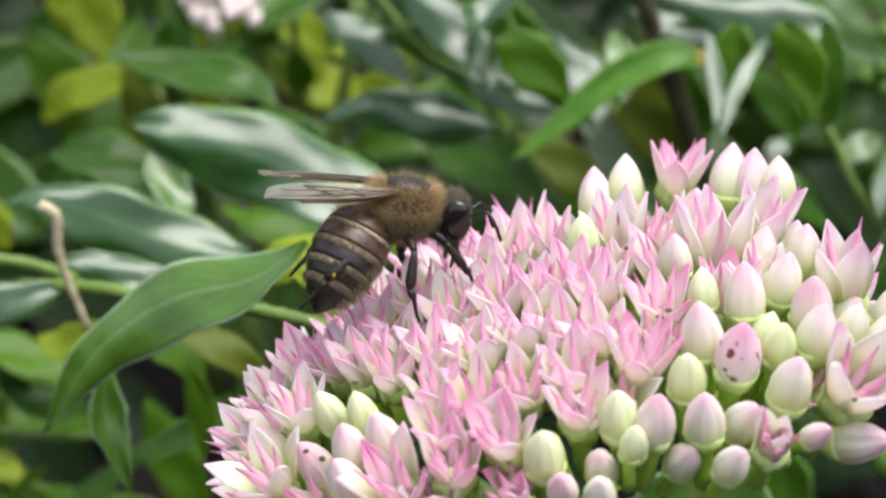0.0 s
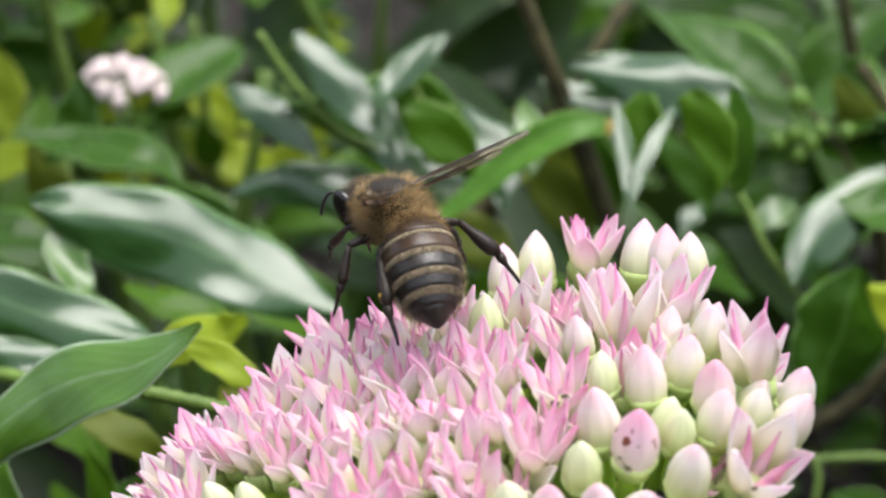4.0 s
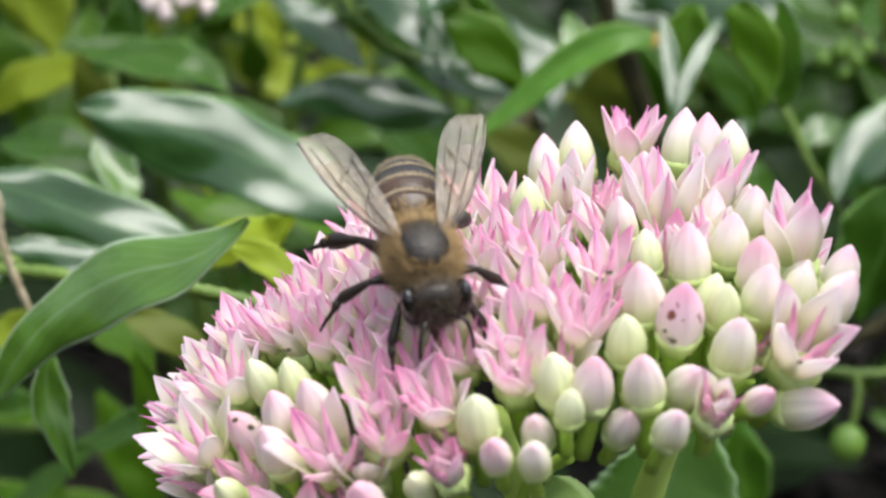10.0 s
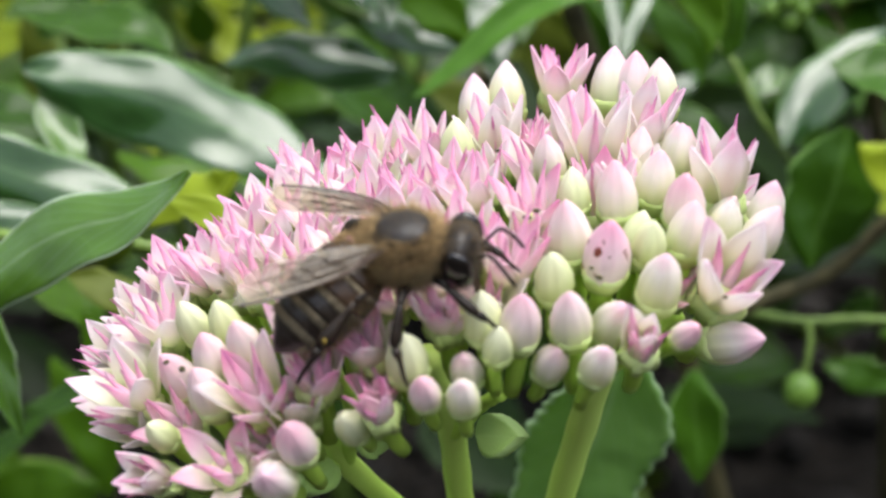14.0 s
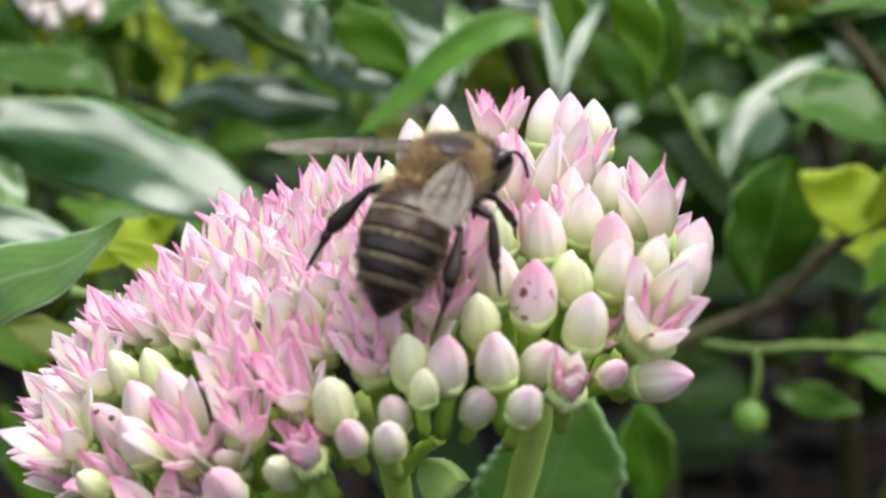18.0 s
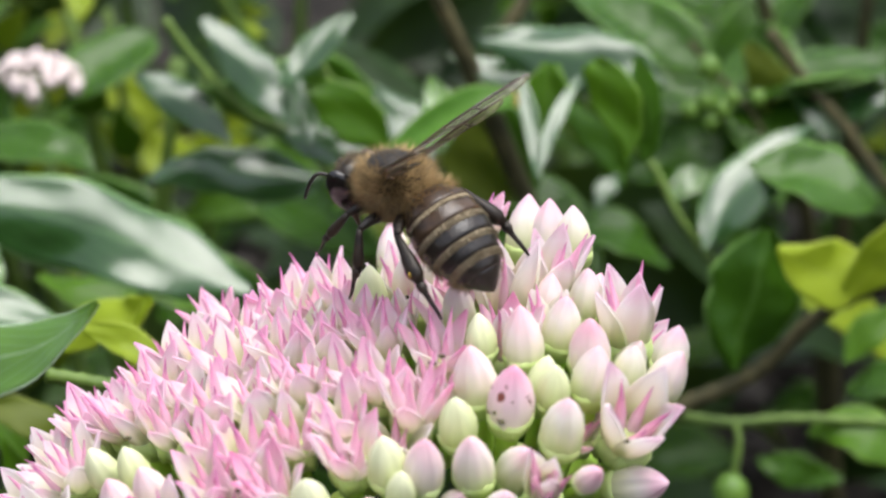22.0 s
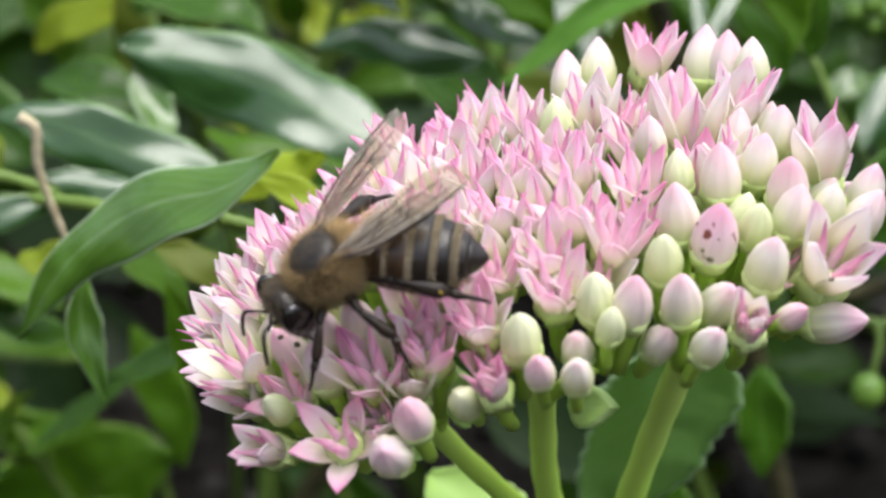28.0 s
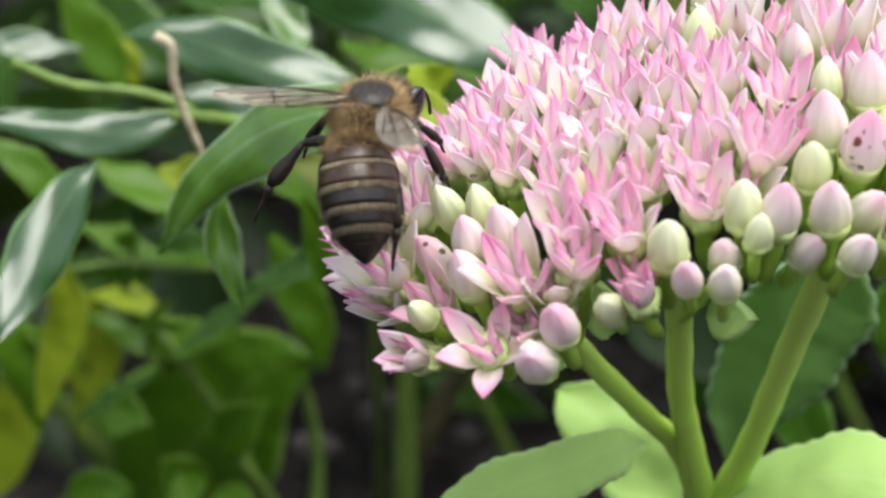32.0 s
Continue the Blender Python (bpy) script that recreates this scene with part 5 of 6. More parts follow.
# leaves deeper in the bush
wild = random.Random(11)
variants = [blade(1.0 * L, w, b, 0.3, m, wave=0.09, seed=30 + i, twist=0.5 - 0.2 * i) for i, (L, w, b, m) in enumerate(
    [(18, 6, 0.2, LEAF_GLOSSY), (15, 5.6, 0.1, LEAF_GLOSSY), (19, 6, 0.3, LEAF_GREEN), (14, 6, 0.15, LEAF_GREEN), (13, 6, 0.25, LEAF_YELLOW), (17, 5, 0.1, LEAF_GLOSSY)])]
for k in range(520):
    y = 62 + 130 * wild.random() ** 0.8
    x = wild.uniform(-112, 112)
    z = wild.uniform(-0.62, 0.04) * (y + 85) + 30
    if z < -78 or (z < -28 and y < 100):
        continue
    kind = 4 if wild.random() < (0.35 if x < -0.1 * (y + 85) and z > -0.2 * (y + 85) + 25 else 0.05) else wild.choice((0, 0, 1, 1, 2, 5, 5))
    a = wild.uniform(0, 2 * math.pi)
    tip = Vector((x + 30 * math.cos(a), y - 6 + 14 * math.sin(a), z + wild.uniform(-16, 16)))
    part("leaf", variants[kind], shrub, Matrix.Translation(-SHRUB * MM) @ leaf_pose((x, y, z), tip, wild.uniform(-35, 35), wild.uniform(0.55, 0.95)))
# undergrowth that hides the soil, its leaf colour darkened to stand for shade
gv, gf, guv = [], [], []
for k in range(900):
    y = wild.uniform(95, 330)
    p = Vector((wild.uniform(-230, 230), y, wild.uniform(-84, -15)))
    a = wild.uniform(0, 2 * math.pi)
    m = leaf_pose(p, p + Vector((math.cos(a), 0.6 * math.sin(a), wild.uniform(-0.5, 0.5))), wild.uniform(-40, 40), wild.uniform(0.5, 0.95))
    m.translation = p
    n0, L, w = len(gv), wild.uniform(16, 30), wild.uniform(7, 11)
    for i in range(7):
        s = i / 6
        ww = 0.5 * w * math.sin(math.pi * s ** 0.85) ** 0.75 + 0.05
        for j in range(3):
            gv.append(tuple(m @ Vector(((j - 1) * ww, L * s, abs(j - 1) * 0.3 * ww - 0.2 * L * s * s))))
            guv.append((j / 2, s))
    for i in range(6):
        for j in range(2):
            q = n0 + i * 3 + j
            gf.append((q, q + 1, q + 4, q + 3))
tagged(new("undergrowth", mesh_of("undergrowth", gv, gf, LEAF_SHADED, True, guv)), "tangle of green leaves deep behind the flower, coloured dark for shade", "foliage", kind="stuff")

for k in range(26):
    x0, y0 = wild.uniform(-110, 110), wild.uniform(70, 190)
    x1, y1, z1 = x0 + wild.uniform(-45, 45), y0 - wild.uniform(0, 25), wild.uniform(-25, 45)
    twig([(x0, y0, -92), ((x0 + x1) / 2 + wild.uniform(-9, 9), (y0 + y1) / 2, (z1 - 92) / 2), (x1, y1, z1)], wild.uniform(0.9, 1.5), 0.6, wild.choice((BARK, BARK_GREEN)), "branch")

# ---- blurred blossoms far behind ----


def far_blossom(x, y, z, r):
    thing = tagged(empty("far_flower", at(x, y, z)), "pale pink blossom cluster among the leaves behind", "flower")
    rng = random.Random(int(x * 10))
    me = mesh_of("blossom", *revolve([(0.3, 0), (1.2, 0.6), (1.7, 1.6), (1.2, 2.4), (0.2, 2.9)], 10, 5, 0.2), FAR_PINK)
    for k in range(70):
        a, b = rng.uniform(0, 6.28), rng.uniform(0, 1)
        v = Vector((math.cos(a) * math.sqrt(1 - b * b), math.sin(a) * math.sqrt(1 - b * b), b * 0.7))
        part("blossom", me, thing, along(v * r, v, rng.uniform(0, 90), rng.uniform(0.7, 1.1) * r / 8))
    part("stalk", mesh_of("stalk", *tube([(0, 0, r * 0.4), (1, 2, -30), (0, 4, -92 - z)], [0.5, 0.5, 0.7]), BARK_GREEN), thing)


far_blossom(-26.8, 82, -11.2, 3.1)

# ---- honey bee: forward is +y, back is +z ----
bee = tagged(empty("honey_bee"), "brown furry honey bee with banded abdomen, feeding on the flower head", "bee")


def fur(rx, ry, rz, count, length, mat, seed, keep=lambda v: True, centre=(0, 0, 0)):
    """Short stiff hairs all over an oval body."""
    rng = random.Random(seed)
    v, f = [], []
    while count:
        d = Vector((rng.gauss(0, 1), rng.gauss(0, 1), rng.gauss(0, 1))).normalized()
        if not keep(d):
            count -= 1
            continue
        p = Vector((d.x * rx, d.y * ry, d.z * rz)) * 0.97 + Vector(centre)
        w = (d + Vector((rng.uniform(-0.6, 0.6), rng.uniform(-0.75, 0.3), rng.uniform(-0.6, 0.6)))).normalized()
        s = w.orthogonal().normalized() * 0.0135
        u = w.cross(s)
        n = len(v)
        tip = p + w * length * rng.uniform(0.45, 1.35)
        v += [tuple(p + s), tuple(p - s * 0.5 + u * 0.87), tuple(p - s * 0.5 - u * 0.87), tuple(tip)]
        f += [(n, n + 1, n + 3), (n + 1, n + 2, n + 3), (n + 2, n, n + 3)]
        count -= 1
    return v, f


thorax = part("thorax", mesh_of("thorax", *ball(1.6, 1.95, 1.65), BEE_THORAX), bee, None, "dark thorax under brown fur")
part("back_plate", mesh_of("back_plate", *ball(1.18, 1.3, 0.55, 20, 9), BEE_PLATE), thorax, at(0, 0.25, 1.12, -8), "bare dark shiny plate on the back")
part("fur", mesh_of("fur", *fur(1.6, 1.95, 1.65, 9000, 0.78, BEE_FUR, 3, lambda d: d.z > -0.15 and (d.z < 0.68 or d.y < -0.5 or d.y > 0.72 or abs(d.x) > 0.62)), BEE_FUR), thorax, None, "tawny brown fur")
part("fur", mesh_of("fur", *fur(1.6, 1.95, 1.65, 11000, 0.62, BEE_FUR_PALE, 13, lambda d: d.z < 0.1), BEE_FUR_PALE), thorax, None, "pale tan fur below")
part("fur", mesh_of("fur", *fur(1.6, 1.95, 1.65, 6000, 0.42, BEE_FUR_DARK, 17, lambda d: d.z > 0.35), BEE_FUR_DARK), thorax, None, "short dark fur on the back")
head = part("head", mesh_of("head", *ball(1.42, 0.88, 1.35), BEE_BLACK), bee, at(0, 2.5, -0.5, -12, 0, 0, 1.06))
part("fur", mesh_of("fur", *fur(1.42, 0.88, 1.35, 2600, 0.42, BEE_FUR_DARK, 4, lambda d: abs(d.x) < 0.8), BEE_FUR_DARK), head)
for sx in (-1, 1):
    part("eye", mesh_of("eye", *ball(0.46, 0.78, 1.18), BEE_EYE), head, at(1.06 * sx, 0.06, 0.1, 0, 14 * sx, -12 * sx), "large black glossy compound eye")
    part("antenna", mesh_of("antenna", *tube(curve3([(0, 0, 0), (0.35 * sx, 0.5, 0.55), (0.65 * sx, 0.85, 0.65), (0.85 * sx, 1.35, 0.15), (0.9 * sx, 1.8, -0.5)], 5), [0.075] * 8 + [0.09] * 12 + [0.07], 8), BEE_BLACK), head, at(0.3 * sx, 0.75, 0.2))
part("tongue", mesh_of("tongue", *tube([(0, 0.5, -1.0), (0, 0.75, -1.7), (0.05, 0.7, -2.5)], [0.28, 0.18, 0.06], 8), BEE_BROWN), head)

abdomen = part("abdomen", mesh_of("abdomen", *[(q) for q in ([(x, -z, y) for x, y, z in revolve([(0.3, -0.4), (0.7, 0.1), (1.5, 0.9), (1.78, 2.1), (1.74, 3.3), (1.4, 4.5), (0.8, 5.5), (0.1, 5.9)], 20, squash=(1, 0.9))[0]], [tuple(reversed(q)) for q in revolve([(0, 0)] * 8, 20)[1]])], BEE_BLACK), bee, at(0, -1.75, -0.25))


def girth(y):
    """Radius of the abdomen, y mm behind the waist."""
    s = max(0.0, min(1.0, (y + 0.1) / 6.3))
    return 1.98 * math.sin(math.pi * min(1, s ** 0.74)) ** (0.46 + 0.26 * s * s) * (1 - 0.03 * s)


def ring(y0, y1, lift0, lift1, mat, name, label=""):
    prof = []
    for k in range(6):
        y = y0 + (y1 - y0) * k / 5
        prof.append((max(0.06, girth(y) + lift0 + (lift1 - lift0) * k / 5), y))
    v, f = revolve(prof, 26, squash=(1, 0.9))
    part(name, mesh_of(name, [(x, -z, y) for x, y, z in v], [tuple(reversed(q)) for q in f], mat), abdomen, None, label)


edges = [0.1, 1.2, 2.3, 3.4, 4.35, 5.15, 6.17]
for k in range(6):
    ring(edges[k], edges[k + 1] + (0.12 if k < 5 else 0.0), 0.0, 0.09 if k < 5 else 0.0, BEE_BROWN if k < 2 else BEE_BLACK, "tergite")


def fringe(y0, y1, count, seed):
    """Short hairs that lie back over a pale band."""
    rng = random.Random(seed)
    v, f = [], []
    for k in range(count):
        y, a = rng.uniform(y0, y1), rng.uniform(0, 2 * math.pi)
        d = Vector((math.cos(a), 0, 0.9 * math.sin(a)))
        p = d * (girth(y) + 0.02) + Vector((0, -y, 0))
        w = (d * rng.uniform(0.1, 0.5) + Vector((0, -1, 0)) + Vector((0, 0, rng.uniform(-0.3, 0.3)))).normalized()
        s = w.orthogonal().normalized() * 0.02
        u = w.cross(s)
        n = len(v)
        v += [tuple(p + s), tuple(p - s * 0.5 + u * 0.87), tuple(p - s * 0.5 - u * 0.87), tuple(p + w * rng.uniform(0.2, 0.42))]
        f += [(n, n + 1, n + 3), (n + 1, n + 2, n + 3), (n + 2, n, n + 3)]
    return v, f


for k in range(1, 5):
    ring(edges[k] + 0.06, edges[k] + (0.47 if k > 1 else 0.36), 0.08, 0.05, BEE_BAND, "hair_band", "pale tan band of hair")
    part("fringe", mesh_of("fringe", *fringe(edges[k] + 0.02, edges[k] + 0.3, 900 if k > 1 else 350, 40 + k), BEE_FUR_GREY), abdomen, None, "pale hair fringe")
part("fur", mesh_of("fur", *fur(1.5, 1.0, 1.4, 1300, 0.55, BEE_FUR, 6, centre=(0, -0.55, 0.1)), BEE_FUR), abdomen)
part("fuzz", mesh_of("fuzz", *fur(1.98, 3.0, 1.79, 4500, 0.32, BEE_FUR_PALE, 8, lambda d: d.y > -0.85 and d.z < 0.1, (0, -2.9, 0)), BEE_FUR_PALE), abdomen, None, "fine short pale hair")


def wing_mesh(name, length, width, mat):
    """Membrane along -y, leading edge towards +x."""
    v, f = [], []
    n = 16
    for layer in (0.0, -0.03):
        for i in range(n + 1):
            s = i / n
            tip = math.sqrt(max(0.0, 1 - s ** 7))
            lead = 0.3 * width * min(1.0, 4 * s) * tip * (1 - 0.35 * s * s) + 0.04
            trail = -0.88 * width * s ** 0.75 * (1.12 - 0.3 * s) * tip - 0.04
            for j in range(5):
                r = j / 4
                v.append((trail + (lead - trail) * r, -length * s, layer + 0.12 * math.sin(6 * r + 3 * s)))
    m = (n + 1) * 5
    for i in range(n):
        for j in range(4):
            a = i * 5 + j
            f.append((a, a + 5, a + 6, a + 1))
            f.append((m + a, m + a + 1, m + a + 6, m + a + 5))
    return mesh_of(name, v, f, mat)


def veins_mesh(length, width):
    lines = [[(0, 0, 0.03), (0.25 * width, -0.3 * length, 0.05), (0.24 * width, -0.65 * length, 0.05), (0.08 * width, -0.97 * length, 0.04)],
             [(0, 0, 0.03), (0.1 * width, -0.25 * length, 0.08), (0.08 * width, -0.55 * length, 0.08), (-0.02 * width, -0.9 * length, 0.06)],
             [(-0.05, 0, 0.03), (-0.1 * width, -0.3 * length, 0.08), (-0.2 * width, -0.6 * length, 0.08), (-0.3 * width, -0.85 * length, 0.06)],
             [(-0.05, 0, 0.03), (-0.28 * width, -0.4 * length, 0.05), (-0.5 * width, -0.68 * length, 0.05)],
             [(0.1 * width, -0.3 * length, 0.08), (-0.1 * width, -0.36 * length, 0.08), (-0.28 * width, -0.42 * length, 0.05)],
             [(0.08 * width, -0.55 * length, 0.08), (-0.08 * width, -0.6 * length, 0.08), (-0.2 * width, -0.6 * length, 0.08), (-0.45 * width, -0.66 * length, 0.05)]]
    return [mesh_of("vein", *tube(curve3(q, 5), [0.032 if k else 0.065] * 40, 5), BEE_BROWN) for k, q in enumerate(lines)]


wings = []
for sx in (-1, 1):
    for name, length, width, y, z, sweep in (("forewing", 7.6, 2.55, -0.1, 1.1, 15), ("hindwing", 5.4, 1.9, -0.7, 0.95, 21)):
        flip = Matrix.Diagonal((sx, 1, 1, 1))
        me = wing_mesh(name, length, width, WING)
        me.transform(flip)
        w = part(name, me, bee, at(1.0 * sx, y, z, -4, 8 * sx, sweep * sx), "clear brownish veined wing")
        for vm in veins_mesh(length, width):
            vm.transform(flip)
            part("vein", vm, w)
        wings.append((w, sx, y, z, sweep - 15))

# legs: femur out and up, tibia down, tarsus to the ground
LEGS = (("front_leg", (0.75, 1.2, -1.1), (1.7, 2.0, -0.9), (2.5, 3.1, -2.0), (2.7, 4.1, -3.4), 0.24),
        ("middle_leg", (1.0, 0.1, -1.25), (2.6, 0.4, -0.7), (4.0, 0.1, -2.1), (5.0, 0.6, -3.6), 0.27),
        ("hind_leg", (0.95, -1.1, -1.15), (2.5, -2.2, -0.5), (3.9, -4.0, -1.9), (4.7, -5.2, -3.4), 0.31))
legs = []
for sx in (-1, 1):
    for name, a, b, c, d, r in LEGS:
        A, B_, C_, D_ = [Vector((p[0] * sx, p[1], p[2])) for p in (a, b, c, d)]
        leg = part(name, mesh_of(name, *tube(curve3([(0, 0, 0), (B_ - A) * 0.5 + Vector((0, 0, 0.15)), B_ - A], 5), [r * 0.8, r, r, r * 1.1, r * 1.1, r, r, r * 0.9, r * 0.8, r * 0.7, r * 0.6], 9), BEE_LEG), bee, Matrix.Translation(A * MM))
        legs.append((leg, A, sx, len(legs)))
        wide = 1.4 if name == "hind_leg" else 1.1
        part("tibia", mesh_of("tibia", *tube([B_ - A + (C_ - B_) * k / 6 for k in range(7)], [r * 0.6, r * 0.75, r * 0.9, r * wide * 0.9, r * wide, r * wide, r * 0.7], 9), BEE_LEG), leg)
        if name == "hind_leg":
            part("pollen", mesh_of("pollen", *ball(0.12, 0.13, 0.26, 10, 6), POLLEN), leg, Matrix.Translation((B_ - A + (C_ - B_) * 0.8 + Vector((0.3 * sx, 0, 0.1))) * MM), "small yellow pollen grains")
        tarsus = [C_ - A + (D_ - C_) * k / 6 + Vector((0, 0.05 * math.sin(k), 0)) for k in range(7)]
        part("tarsus", mesh_of("tarsus", *tube(tarsus, [r * 0.8, r * 0.85, r * 0.45, r * 0.4, r * 0.36, r * 0.32, r * 0.2], 8), BEE_LEG), leg)

bee.scale = (0.82, 0.82, 0.82)

# ---- what moves: seconds, place in plan units, turn in degrees ----
FLOWER = [
    (0, 6.68, 4.65, -37.39, 0.03, -0.22, 0.99),
    (0.5, 6.96, 4.85, -37.39, 0.41, -0.63, 0.68),
    (1, 6.84, 5.01, -37.60, 0.03, -0.47, 0.83),
    (1.5, 7.11, 4.93, -37.48, 0.25, -0.39, 0.66),
    (2, 6.93, 5.23, -37.78, -0.29, -0.20, 0.02),
    (2.5, 7.32, 5.04, -37.26, 1.20, -0.78, -0.52),
    (3, 7.28, 4.79, -37.25, 0.45, -1.06, -0.36),
    (3.5, 7.41, 4.62, -37.41, 0.59, -0.54, -0.96),
    (5.5, 6.94, 4.33, -37.37, -1.00, -0.38, -0.91),
    (6, 7.20, 4.18, -37.17, 0.73, -0.32, -0.36),
    (6.5, 7.07, 4.02, -37.23, -0.44, -0.88, -1.13),
    (7, 6.70, 3.41, -37.63, -0.74, -0.08, -0.47),
    (7.5, 6.83, 3.82, -37.28, -0.82, -0.21, -0.32),
    (8, 6.95, 3.19, -37.21, -0.63, -0.30, -0.31),
    (8.5, 6.61, 3.56, -37.21, -0.43, -0.25, -0.23),
    (9, 6.76, 3.73, -37.09, -0.44, -0.34, -0.27),
    (9.5, 7.09, 3.82, -36.88, 0.35, -0.46, 0.37),
    (10, 7.16, 3.65, -36.87, -0.33, -0.63, -0.18),
    (10.5, 7.11, 3.00, -37.02, -0.13, -0.55, -0.39),
    (11, 6.92, 3.53, -36.91, -0.03, -0.52, -0.11),
    (11.5, 7.29, 3.46, -36.57, -0.02, -0.53, -0.22),
    (12, 7.14, 4.17, -36.36, 0.08, -0.62, 0.05),
    (12.5, 6.62, 3.77, -36.67, 0.27, -0.34, 0.07),
    (13, 6.56, 4.10, -36.90, 0.27, -0.44, -0.08),
    (13.5, 6.31, 3.97, -36.77, 0.34, 0.18, -0.02),
    (14, 6.26, 4.96, -36.92, 0.63, 0.07, 0.02),
    (14.5, 6.15, 4.53, -36.98, 0.52, 0.34, 0.27),
    (15, 6.85, 2.77, -37.06, -0.56, -0.06, -2.13),
    (15.5, 8.06, 3.50, -37.30, -0.80, -1.15, -3.69),
    (17.5, 6.32, 4.42, -37.45, -0.14, -0.17, -1.05),
    (18, 6.66, 4.41, -37.15, -0.11, -0.04, -0.99),
    (18.5, 6.88, 3.64, -37.26, -0.42, 0.22, -1.40),
    (19, 6.28, 4.17, -37.37, -0.43, 0.28, -0.94),
    (19.5, 6.16, 3.67, -37.74, -0.81, 0.44, -1.00),
    (20, 6.13, 4.30, -37.61, -0.51, 0.58, -0.89),
    (20.5, 6.39, 3.97, -37.68, -0.83, 0.93, -1.23),
    (21, 5.63, 4.36, -38.21, -1.12, 1.01, -0.71),
    (21.5, 5.35, 4.15, -38.34, -1.26, 1.28, -0.95),
    (22, 5.97, 4.05, -38.35, -1.30, 1.15, -1.23),
    (22.5, 6.63, 4.20, -37.85, -1.14, 0.54, -1.25),
    (23, 6.74, 2.79, -37.83, -1.25, 0.56, -1.74),
    (23.5, 6.51, 3.63, -37.59, -0.40, 0.31, -1.41),
    (24, 7.63, 3.32, -37.28, -0.16, 0.02, -2.00),
    (24.5, 7.66, 2.80, -36.79, -0.13, -0.57, -1.72),
    (25, 7.77, 2.33, -36.96, -0.11, -0.41, -2.10),
    (25.5, 7.97, 3.02, -36.63, 0.33, -0.87, -1.95),
    (27.5, 6.18, 6.04, -36.54, 2.03, 0.09, 3.03),
    (28, 7.10, 5.64, -35.81, 2.05, -0.72, 3.06),
    (28.5, 6.20, 4.85, -36.01, 1.46, 0.82, 2.14),
    (29, 5.94, 4.94, -36.35, 1.39, 1.15, 2.07),
    (29.5, 6.16, 4.68, -35.76, 1.42, 0.51, 2.58),
    (30, 6.37, 5.03, -35.64, 0.92, 0.47, 3.35),
    (30.5, 7.15, 3.23, -35.11, 1.11, 0.91, 2.37),
    (31, 6.56, 4.94, -35.44, 0.36, 0.28, 3.83),
    (31.5, 7.17, 3.72, -35.32, 0.82, 0.68, 3.72),
    (32, 6.82, 4.23, -35.54, 0.72, 0.61, 3.79),
]
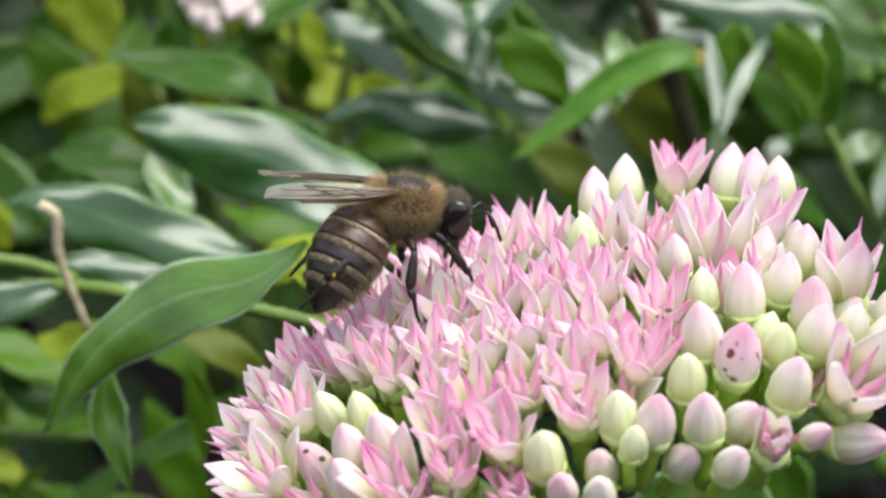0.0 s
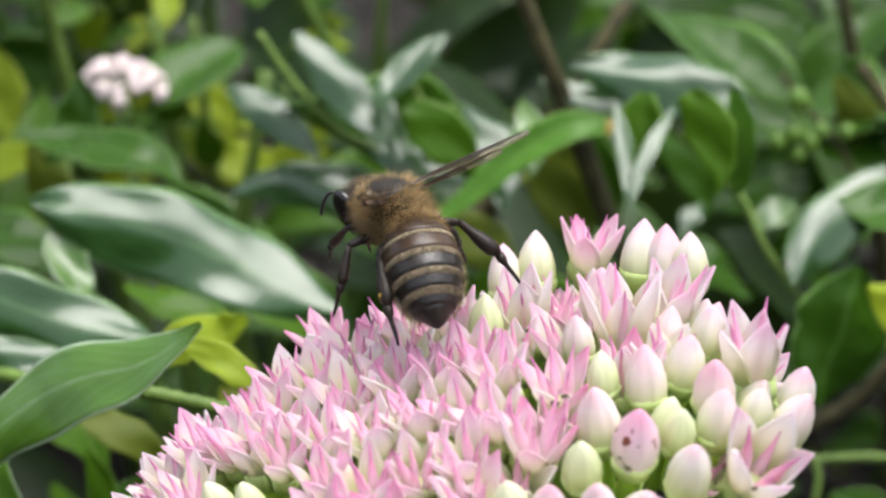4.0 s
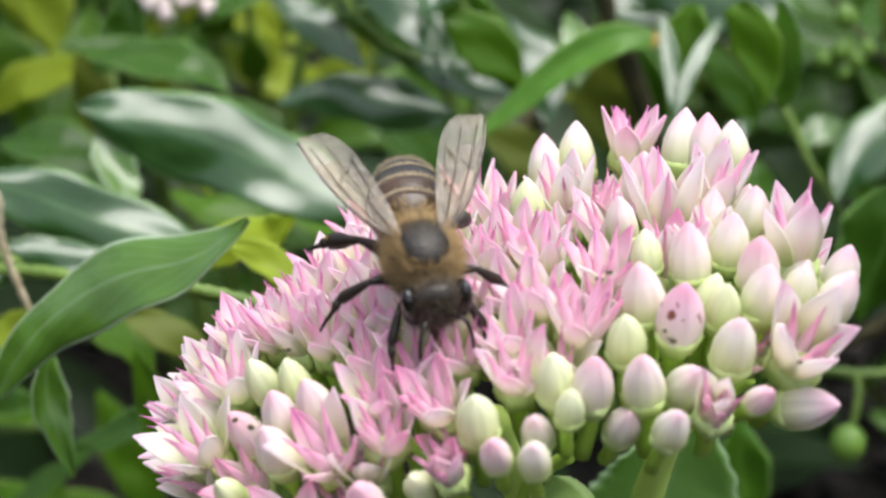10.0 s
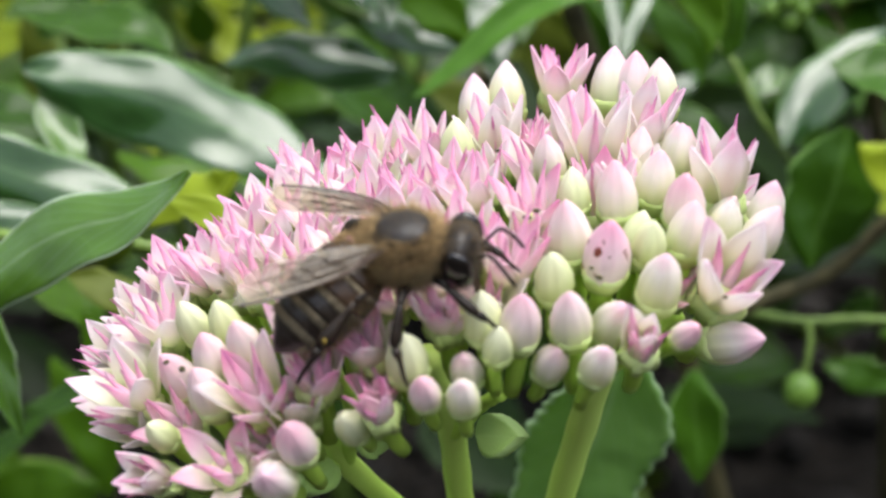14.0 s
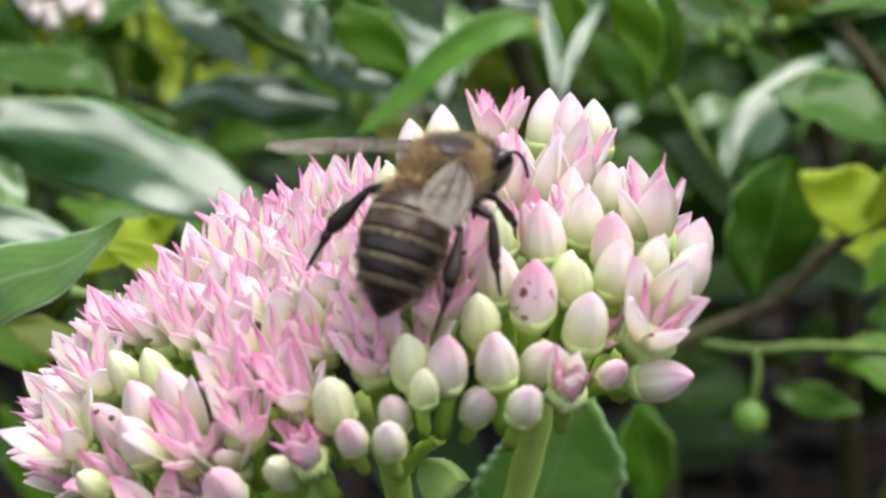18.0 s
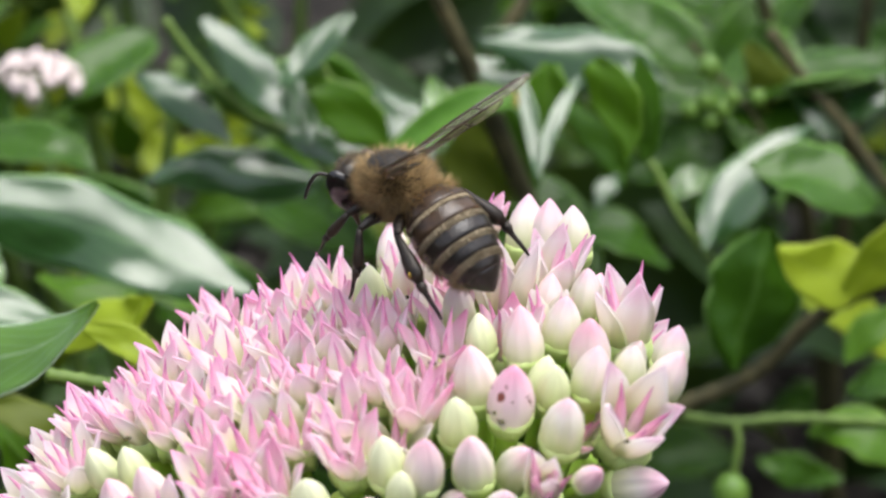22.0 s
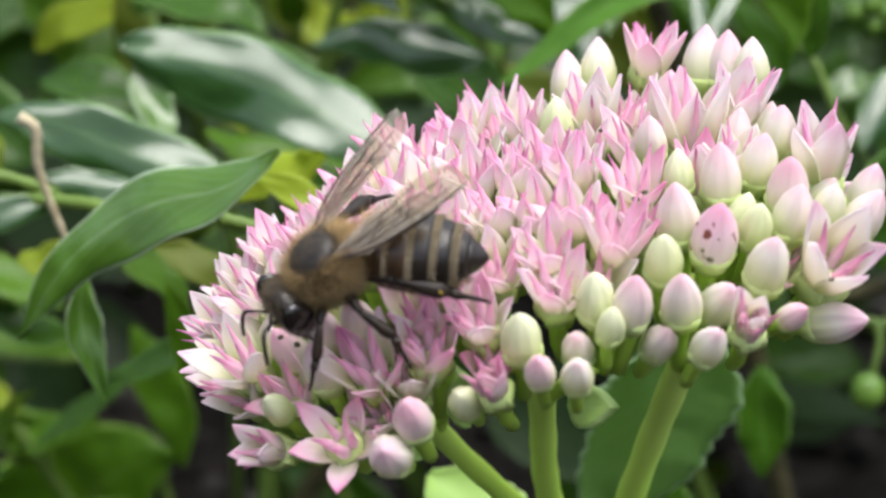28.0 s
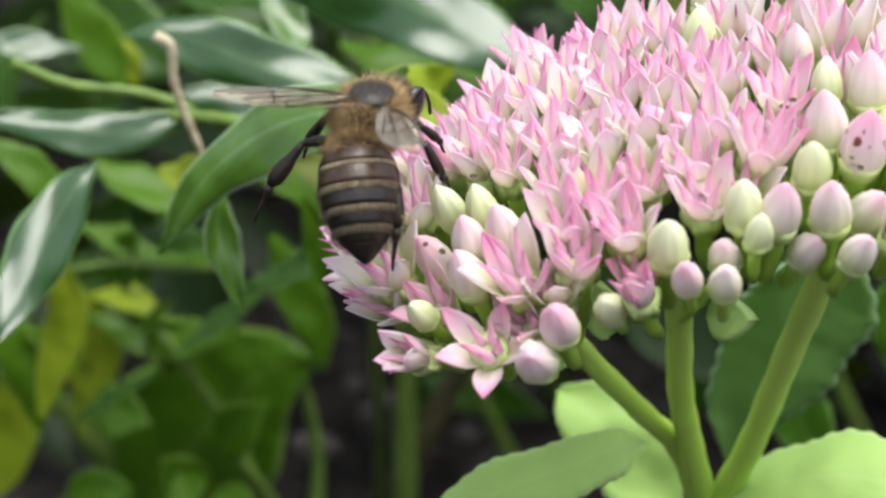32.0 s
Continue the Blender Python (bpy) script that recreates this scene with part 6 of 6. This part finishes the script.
BEE = [
    (0, -6.00, -3.41, 7.43, -4.19, -6.95, -79.99),
    (0.5, -2.89, -3.04, 7.74, -11.92, -7.41, -108.34),
    (1, -2.65, -3.36, 8.79, -7.32, -4.12, -85.82),
    (1.5, -2.26, -1.64, 9.10, 3.23, -6.53, -84.58),
    (2, -1.56, -1.42, 8.66, -6.85, 1.18, -84.67),
    (2.5, -1.50, -2.13, 9.24, 11.03, -0.10, -86.09),
    (2.75, -1.70, -0.72, 9.46, 8.90, -0.24, -40.64),
    (3, -2.01, 1.27, 9.43, 9.65, 1.95, -9.24),
    (3.5, -1.41, 0.51, 9.74, 9.72, 2.22, -9.22),
    (4.1, -1.95, -0.90, 9.90, -2.65, -7.86, 49.84),
    (4.7, -1.72, 5.26, 6.47, -11.67, -9.74, 119.86),
    (5.5, -0.35, -1.02, 7.86, -24.43, 1.52, -170.10),
    (6, -1.60, -0.84, 7.26, -26.69, 5.33, -176.55),
    (6.5, -1.90, 1.73, 6.89, -26.38, -2.27, 174.39),
    (7, -4.03, 2.41, 5.65, -33.27, 10.25, 155.01),
    (7.5, -2.61, -3.11, 7.37, -25.89, 2.85, -174.92),
    (8, -1.43, -7.16, 7.67, -21.41, 3.65, -171.79),
    (8.5, -3.65, -7.44, 7.02, -23.59, 3.12, 166.33),
    (9, -3.45, -7.84, 7.15, -25.53, 1.70, 170.18),
    (9.5, -3.53, -8.69, 7.01, -25.01, 8.21, 176.94),
    (10, -2.44, -11.00, 7.23, -21.41, 2.90, -164.54),
    (10.5, -2.32, -11.89, 7.08, -24.25, 3.54, -158.05),
    (11, -2.33, -15.18, 6.25, -28.80, 2.77, -174.19),
    (11.5, -2.01, -15.33, 6.56, -29.94, 4.62, -164.93),
    (12, -0.75, -15.44, 6.88, -12.34, 20.90, -127.17),
    (12.5, -0.42, -16.72, 6.41, -10.75, 21.28, -122.24),
    (13, -0.61, -12.94, 7.34, 2.93, 12.64, -100.71),
    (13.5, -0.50, -15.15, 6.88, 4.97, 17.46, -105.16),
    (14, -0.61, -14.29, 6.65, 8.49, 18.38, -101.22),
    (14.5, 1.12, -14.72, 7.01, 7.81, 19.44, -103.31),
    (15, 1.74, -14.39, 8.28, 6.44, 13.84, -97.77),
    (15.5, 1.70, -12.83, 8.38, 3.31, 11.17, -95.55),
    (16.5, 2.49, -13.30, 8.76, 5.76, 15.39, -76.26),
    (17.5, 3.31, -13.37, 8.96, 3.21, 7.42, -61.18),
    (18, 3.83, -11.57, 10.23, -1.36, 7.64, -40.41),
    (18.5, 4.03, -12.14, 9.99, 8.66, -3.24, -29.86),
    (19, 4.43, -10.65, 10.31, 3.07, 9.30, -67.62),
    (19.5, 4.11, -9.28, 9.31, 8.34, 10.69, -88.83),
    (20, 6.76, -6.06, 11.03, 5.70, 6.35, -82.17),
    (20.5, 7.02, -7.71, 11.10, -7.94, 9.48, -60.13),
    (20.75, 4.98, -5.51, 10.71, 0.99, 8.37, -5.43),
    (21, 2.96, -5.05, 10.71, 6.20, -3.43, 42.29),
    (21.5, 2.98, -4.57, 10.80, 8.00, -5.19, 34.95),
    (22, 3.17, -3.57, 10.47, 0.79, -7.76, 51.73),
    (22.25, 2.03, -1.49, 9.06, -15.90, -15.01, 93.95),
    (22.5, 0.86, 2.16, 6.82, -24.40, 2.47, 121.17),
    (23, -0.69, -8.92, 7.34, -34.50, 7.21, 148.55),
    (23.5, -0.47, -10.35, 7.36, -32.32, 5.83, 158.04),
    (24, 0.21, -12.60, 7.24, -32.65, 3.80, 166.29),
    (24.5, -0.65, -12.74, 7.59, -33.62, 6.06, 173.78),
    (25, -0.62, -14.10, 7.21, -30.78, 4.00, 170.93),
    (25.5, -0.61, -14.89, 7.08, -29.88, 4.67, 177.56),
    (26.5, -3.88, -14.41, 5.76, -31.85, 1.65, 154.35),
    (27.5, -6.71, -14.67, 5.09, -31.79, -5.21, 128.29),
    (28, -6.61, -15.38, 5.57, -33.57, -9.58, 123.22),
    (28.5, -6.15, -16.82, 5.10, -32.49, -6.25, 138.51),
    (29, -6.03, -17.03, 4.20, -34.61, 2.18, 161.65),
    (29.5, -7.74, -18.68, 4.23, -21.54, -0.76, 127.21),
    (30, -7.82, -18.94, 3.58, -29.70, -2.98, 129.40),
    (30.5, -7.44, -20.85, 4.12, -25.93, -6.46, 132.77),
    (30.75, -9.23, -19.13, 3.95, -21.63, -7.27, 114.78),
    (31, -10.57, -16.38, 4.41, -22.39, 28.14, 35.37),
    (31.5, -10.63, -17.00, 4.71, -23.30, 25.22, 37.26),
    (31.75, -10.85, -14.41, 5.91, 2.22, 2.35, 17.07),
    (32, -10.35, -11.58, 6.81, 10.24, 6.65, -17.55),
]
ABDOMEN = [
    (0, 50.6, 41.9),
    (0.5, 45.0, 45.0),
    (1, 53.6, 45.0),
    (1.5, 48.5, 37.0),
    (2, 46.4, 41.8),
    (2.5, 36.4, 35.6),
    (2.75, 34.0, 13.8),
    (3, 27.3, 3.0),
    (3.5, 33.6, -0.8),
    (4.1, 33.5, -26.6),
    (4.7, 5.7, -4.1),
    (5.5, 16.1, -13.7),
    (6, 21.0, -23.4),
    (6.5, 18.2, -6.3),
    (7, 26.0, -33.1),
    (7.5, 16.0, -27.0),
    (8, 8.1, -8.6),
    (8.5, 4.8, -18.5),
    (9, -0.3, -18.3),
    (9.5, 3.4, -30.1),
    (10, 8, -8.5),
    (10.5, 16, -5.4),
    (11, 24, 0.1),
    (11.5, 26, -8.4),
    (12, 30, 5.4),
    (12.5, 24, 16),
    (13, 18, 44),
    (13.5, 17, 42),
    (14, 22, 42),
    (14.5, 20, 40),
    (15, 18.6, 36.0),
    (15.5, 27.3, 37.9),
    (16.5, 30.6, 35.5),
    (17.5, 40.4, 27.4),
    (18, 52, 18),
    (18.5, 36.9, -6.2),
    (19, 58, 18),
    (19.5, 27, 31),
    (20, 46, 30),
    (20.5, 49.2, 27.8),
    (20.75, 40.9, 8.9),
    (21, 36.5, -14.4),
    (21.5, 36.4, -12.6),
    (22, 34.8, -16.0),
    (22.25, 22.9, -32.3),
    (22.5, 17.7, -33.0),
    (23, 4.3, -31.1),
    (23.5, -3.2, -29.5),
    (24, -7.8, -24.0),
    (24.5, -6.9, -30.7),
    (25, -11.0, -23.9),
    (25.5, -8.8, -21.8),
    (26.5, 2.5, -31.6),
    (27.5, 19.7, -37.4),
    (28, 21.9, -41.9),
    (28.5, 11.5, -39.4),
    (29, 5.1, -36.8),
    (29.5, 16.6, -38.7),
    (30, 19.2, -38.7),
    (30.5, 16.1, -43.1),
    (30.75, 21.1, -32.0),
    (31, 8.9, 41.4),
    (31.5, 12.2, 41.3),
    (31.75, 31.8, 32.3),
    (32, 37.6, 31.6),
]


# seconds, spread and lift of the wings
WINGS = [(0, 12, 0), (2.5, 13, 2), (3, 42, 30), (3.5, 42, 30), (4.4, 24, 20), (5.5, 26, 2), (6, 28, -6), (7, 24, 8), (8, 24, 16), (9, 16, 12), (10, 27, 10), (11, 22, 10), (12, 22, 4), (13, 24, -4), (15.5, 24, -4),
         (17.5, 20, 2), (18, 34, 2), (18.5, 34, 4), (19, 22, 0), (19.5, 20, 0), (20, 15, 0), (20.5, 22, 8), (21, 30, 35), (22, 30, 32), (22.5, 14, 18), (23, 22, 14), (25, 18, 5), (28, 17, 6), (30.5, 18, 8),
         (31, 22, 30), (31.5, 22, 30), (32, 34, 20)]


# seconds, reach and drop of the head, nod
HEAD = [(0, 2.5, -0.5, -12), (30.5, 2.5, -0.5, -12), (31, 1.35, -0.7, -40), (31.5, 1.35, -0.7, -40), (32, 2.2, -0.7, -30)]


# seconds, how far the legs hang down
DROP = [(0, 30), (2.5, 30), (3, 20), (5.5, 6), (10, 2), (12, 4), (15, 10), (17.5, 22), (19, 28), (20.5, 34), (22, 24), (23, 12), (25, 8), (30, 12), (31, 12), (31.5, 12), (32, 14)]


def motions():
    times = [0.5 * k for k in range(65)]
    for leg, hip, sx, k in legs:
        steps = []
        for t in times:
            low = float(np.interp(t, [q[0] for q in DROP], [q[1] for q in DROP]))
            steps.append((t, at(*hip, 5 * math.sin(2.3 * t + 2 * k), low * sx, (9 * math.sin(1.9 * t + 2.4 * k)) * sx)))
        walk(leg, steps)
    walk(head, [(t, at(0, y, z, a)) for t, y, z, a in HEAD])
    walk(sedum, [(t, at(x, y, z, a, b, c)) for t, x, y, z, a, b, c in FLOWER])
    walk(bee, [(t, at(x, y, z, a, b, c)) for t, x, y, z, a, b, c in BEE])
    for w, sx, y, z, extra in wings:
        walk(w, [(t, at(1.0 * sx, y, z, -lift, 8 * sx, (spread + extra) * sx)) for t, spread, lift in WINGS])
    walk(abdomen, [(t, at(0, -1.75, -0.25, a, 0, c)) for t, a, c in ABDOMEN])


motions()
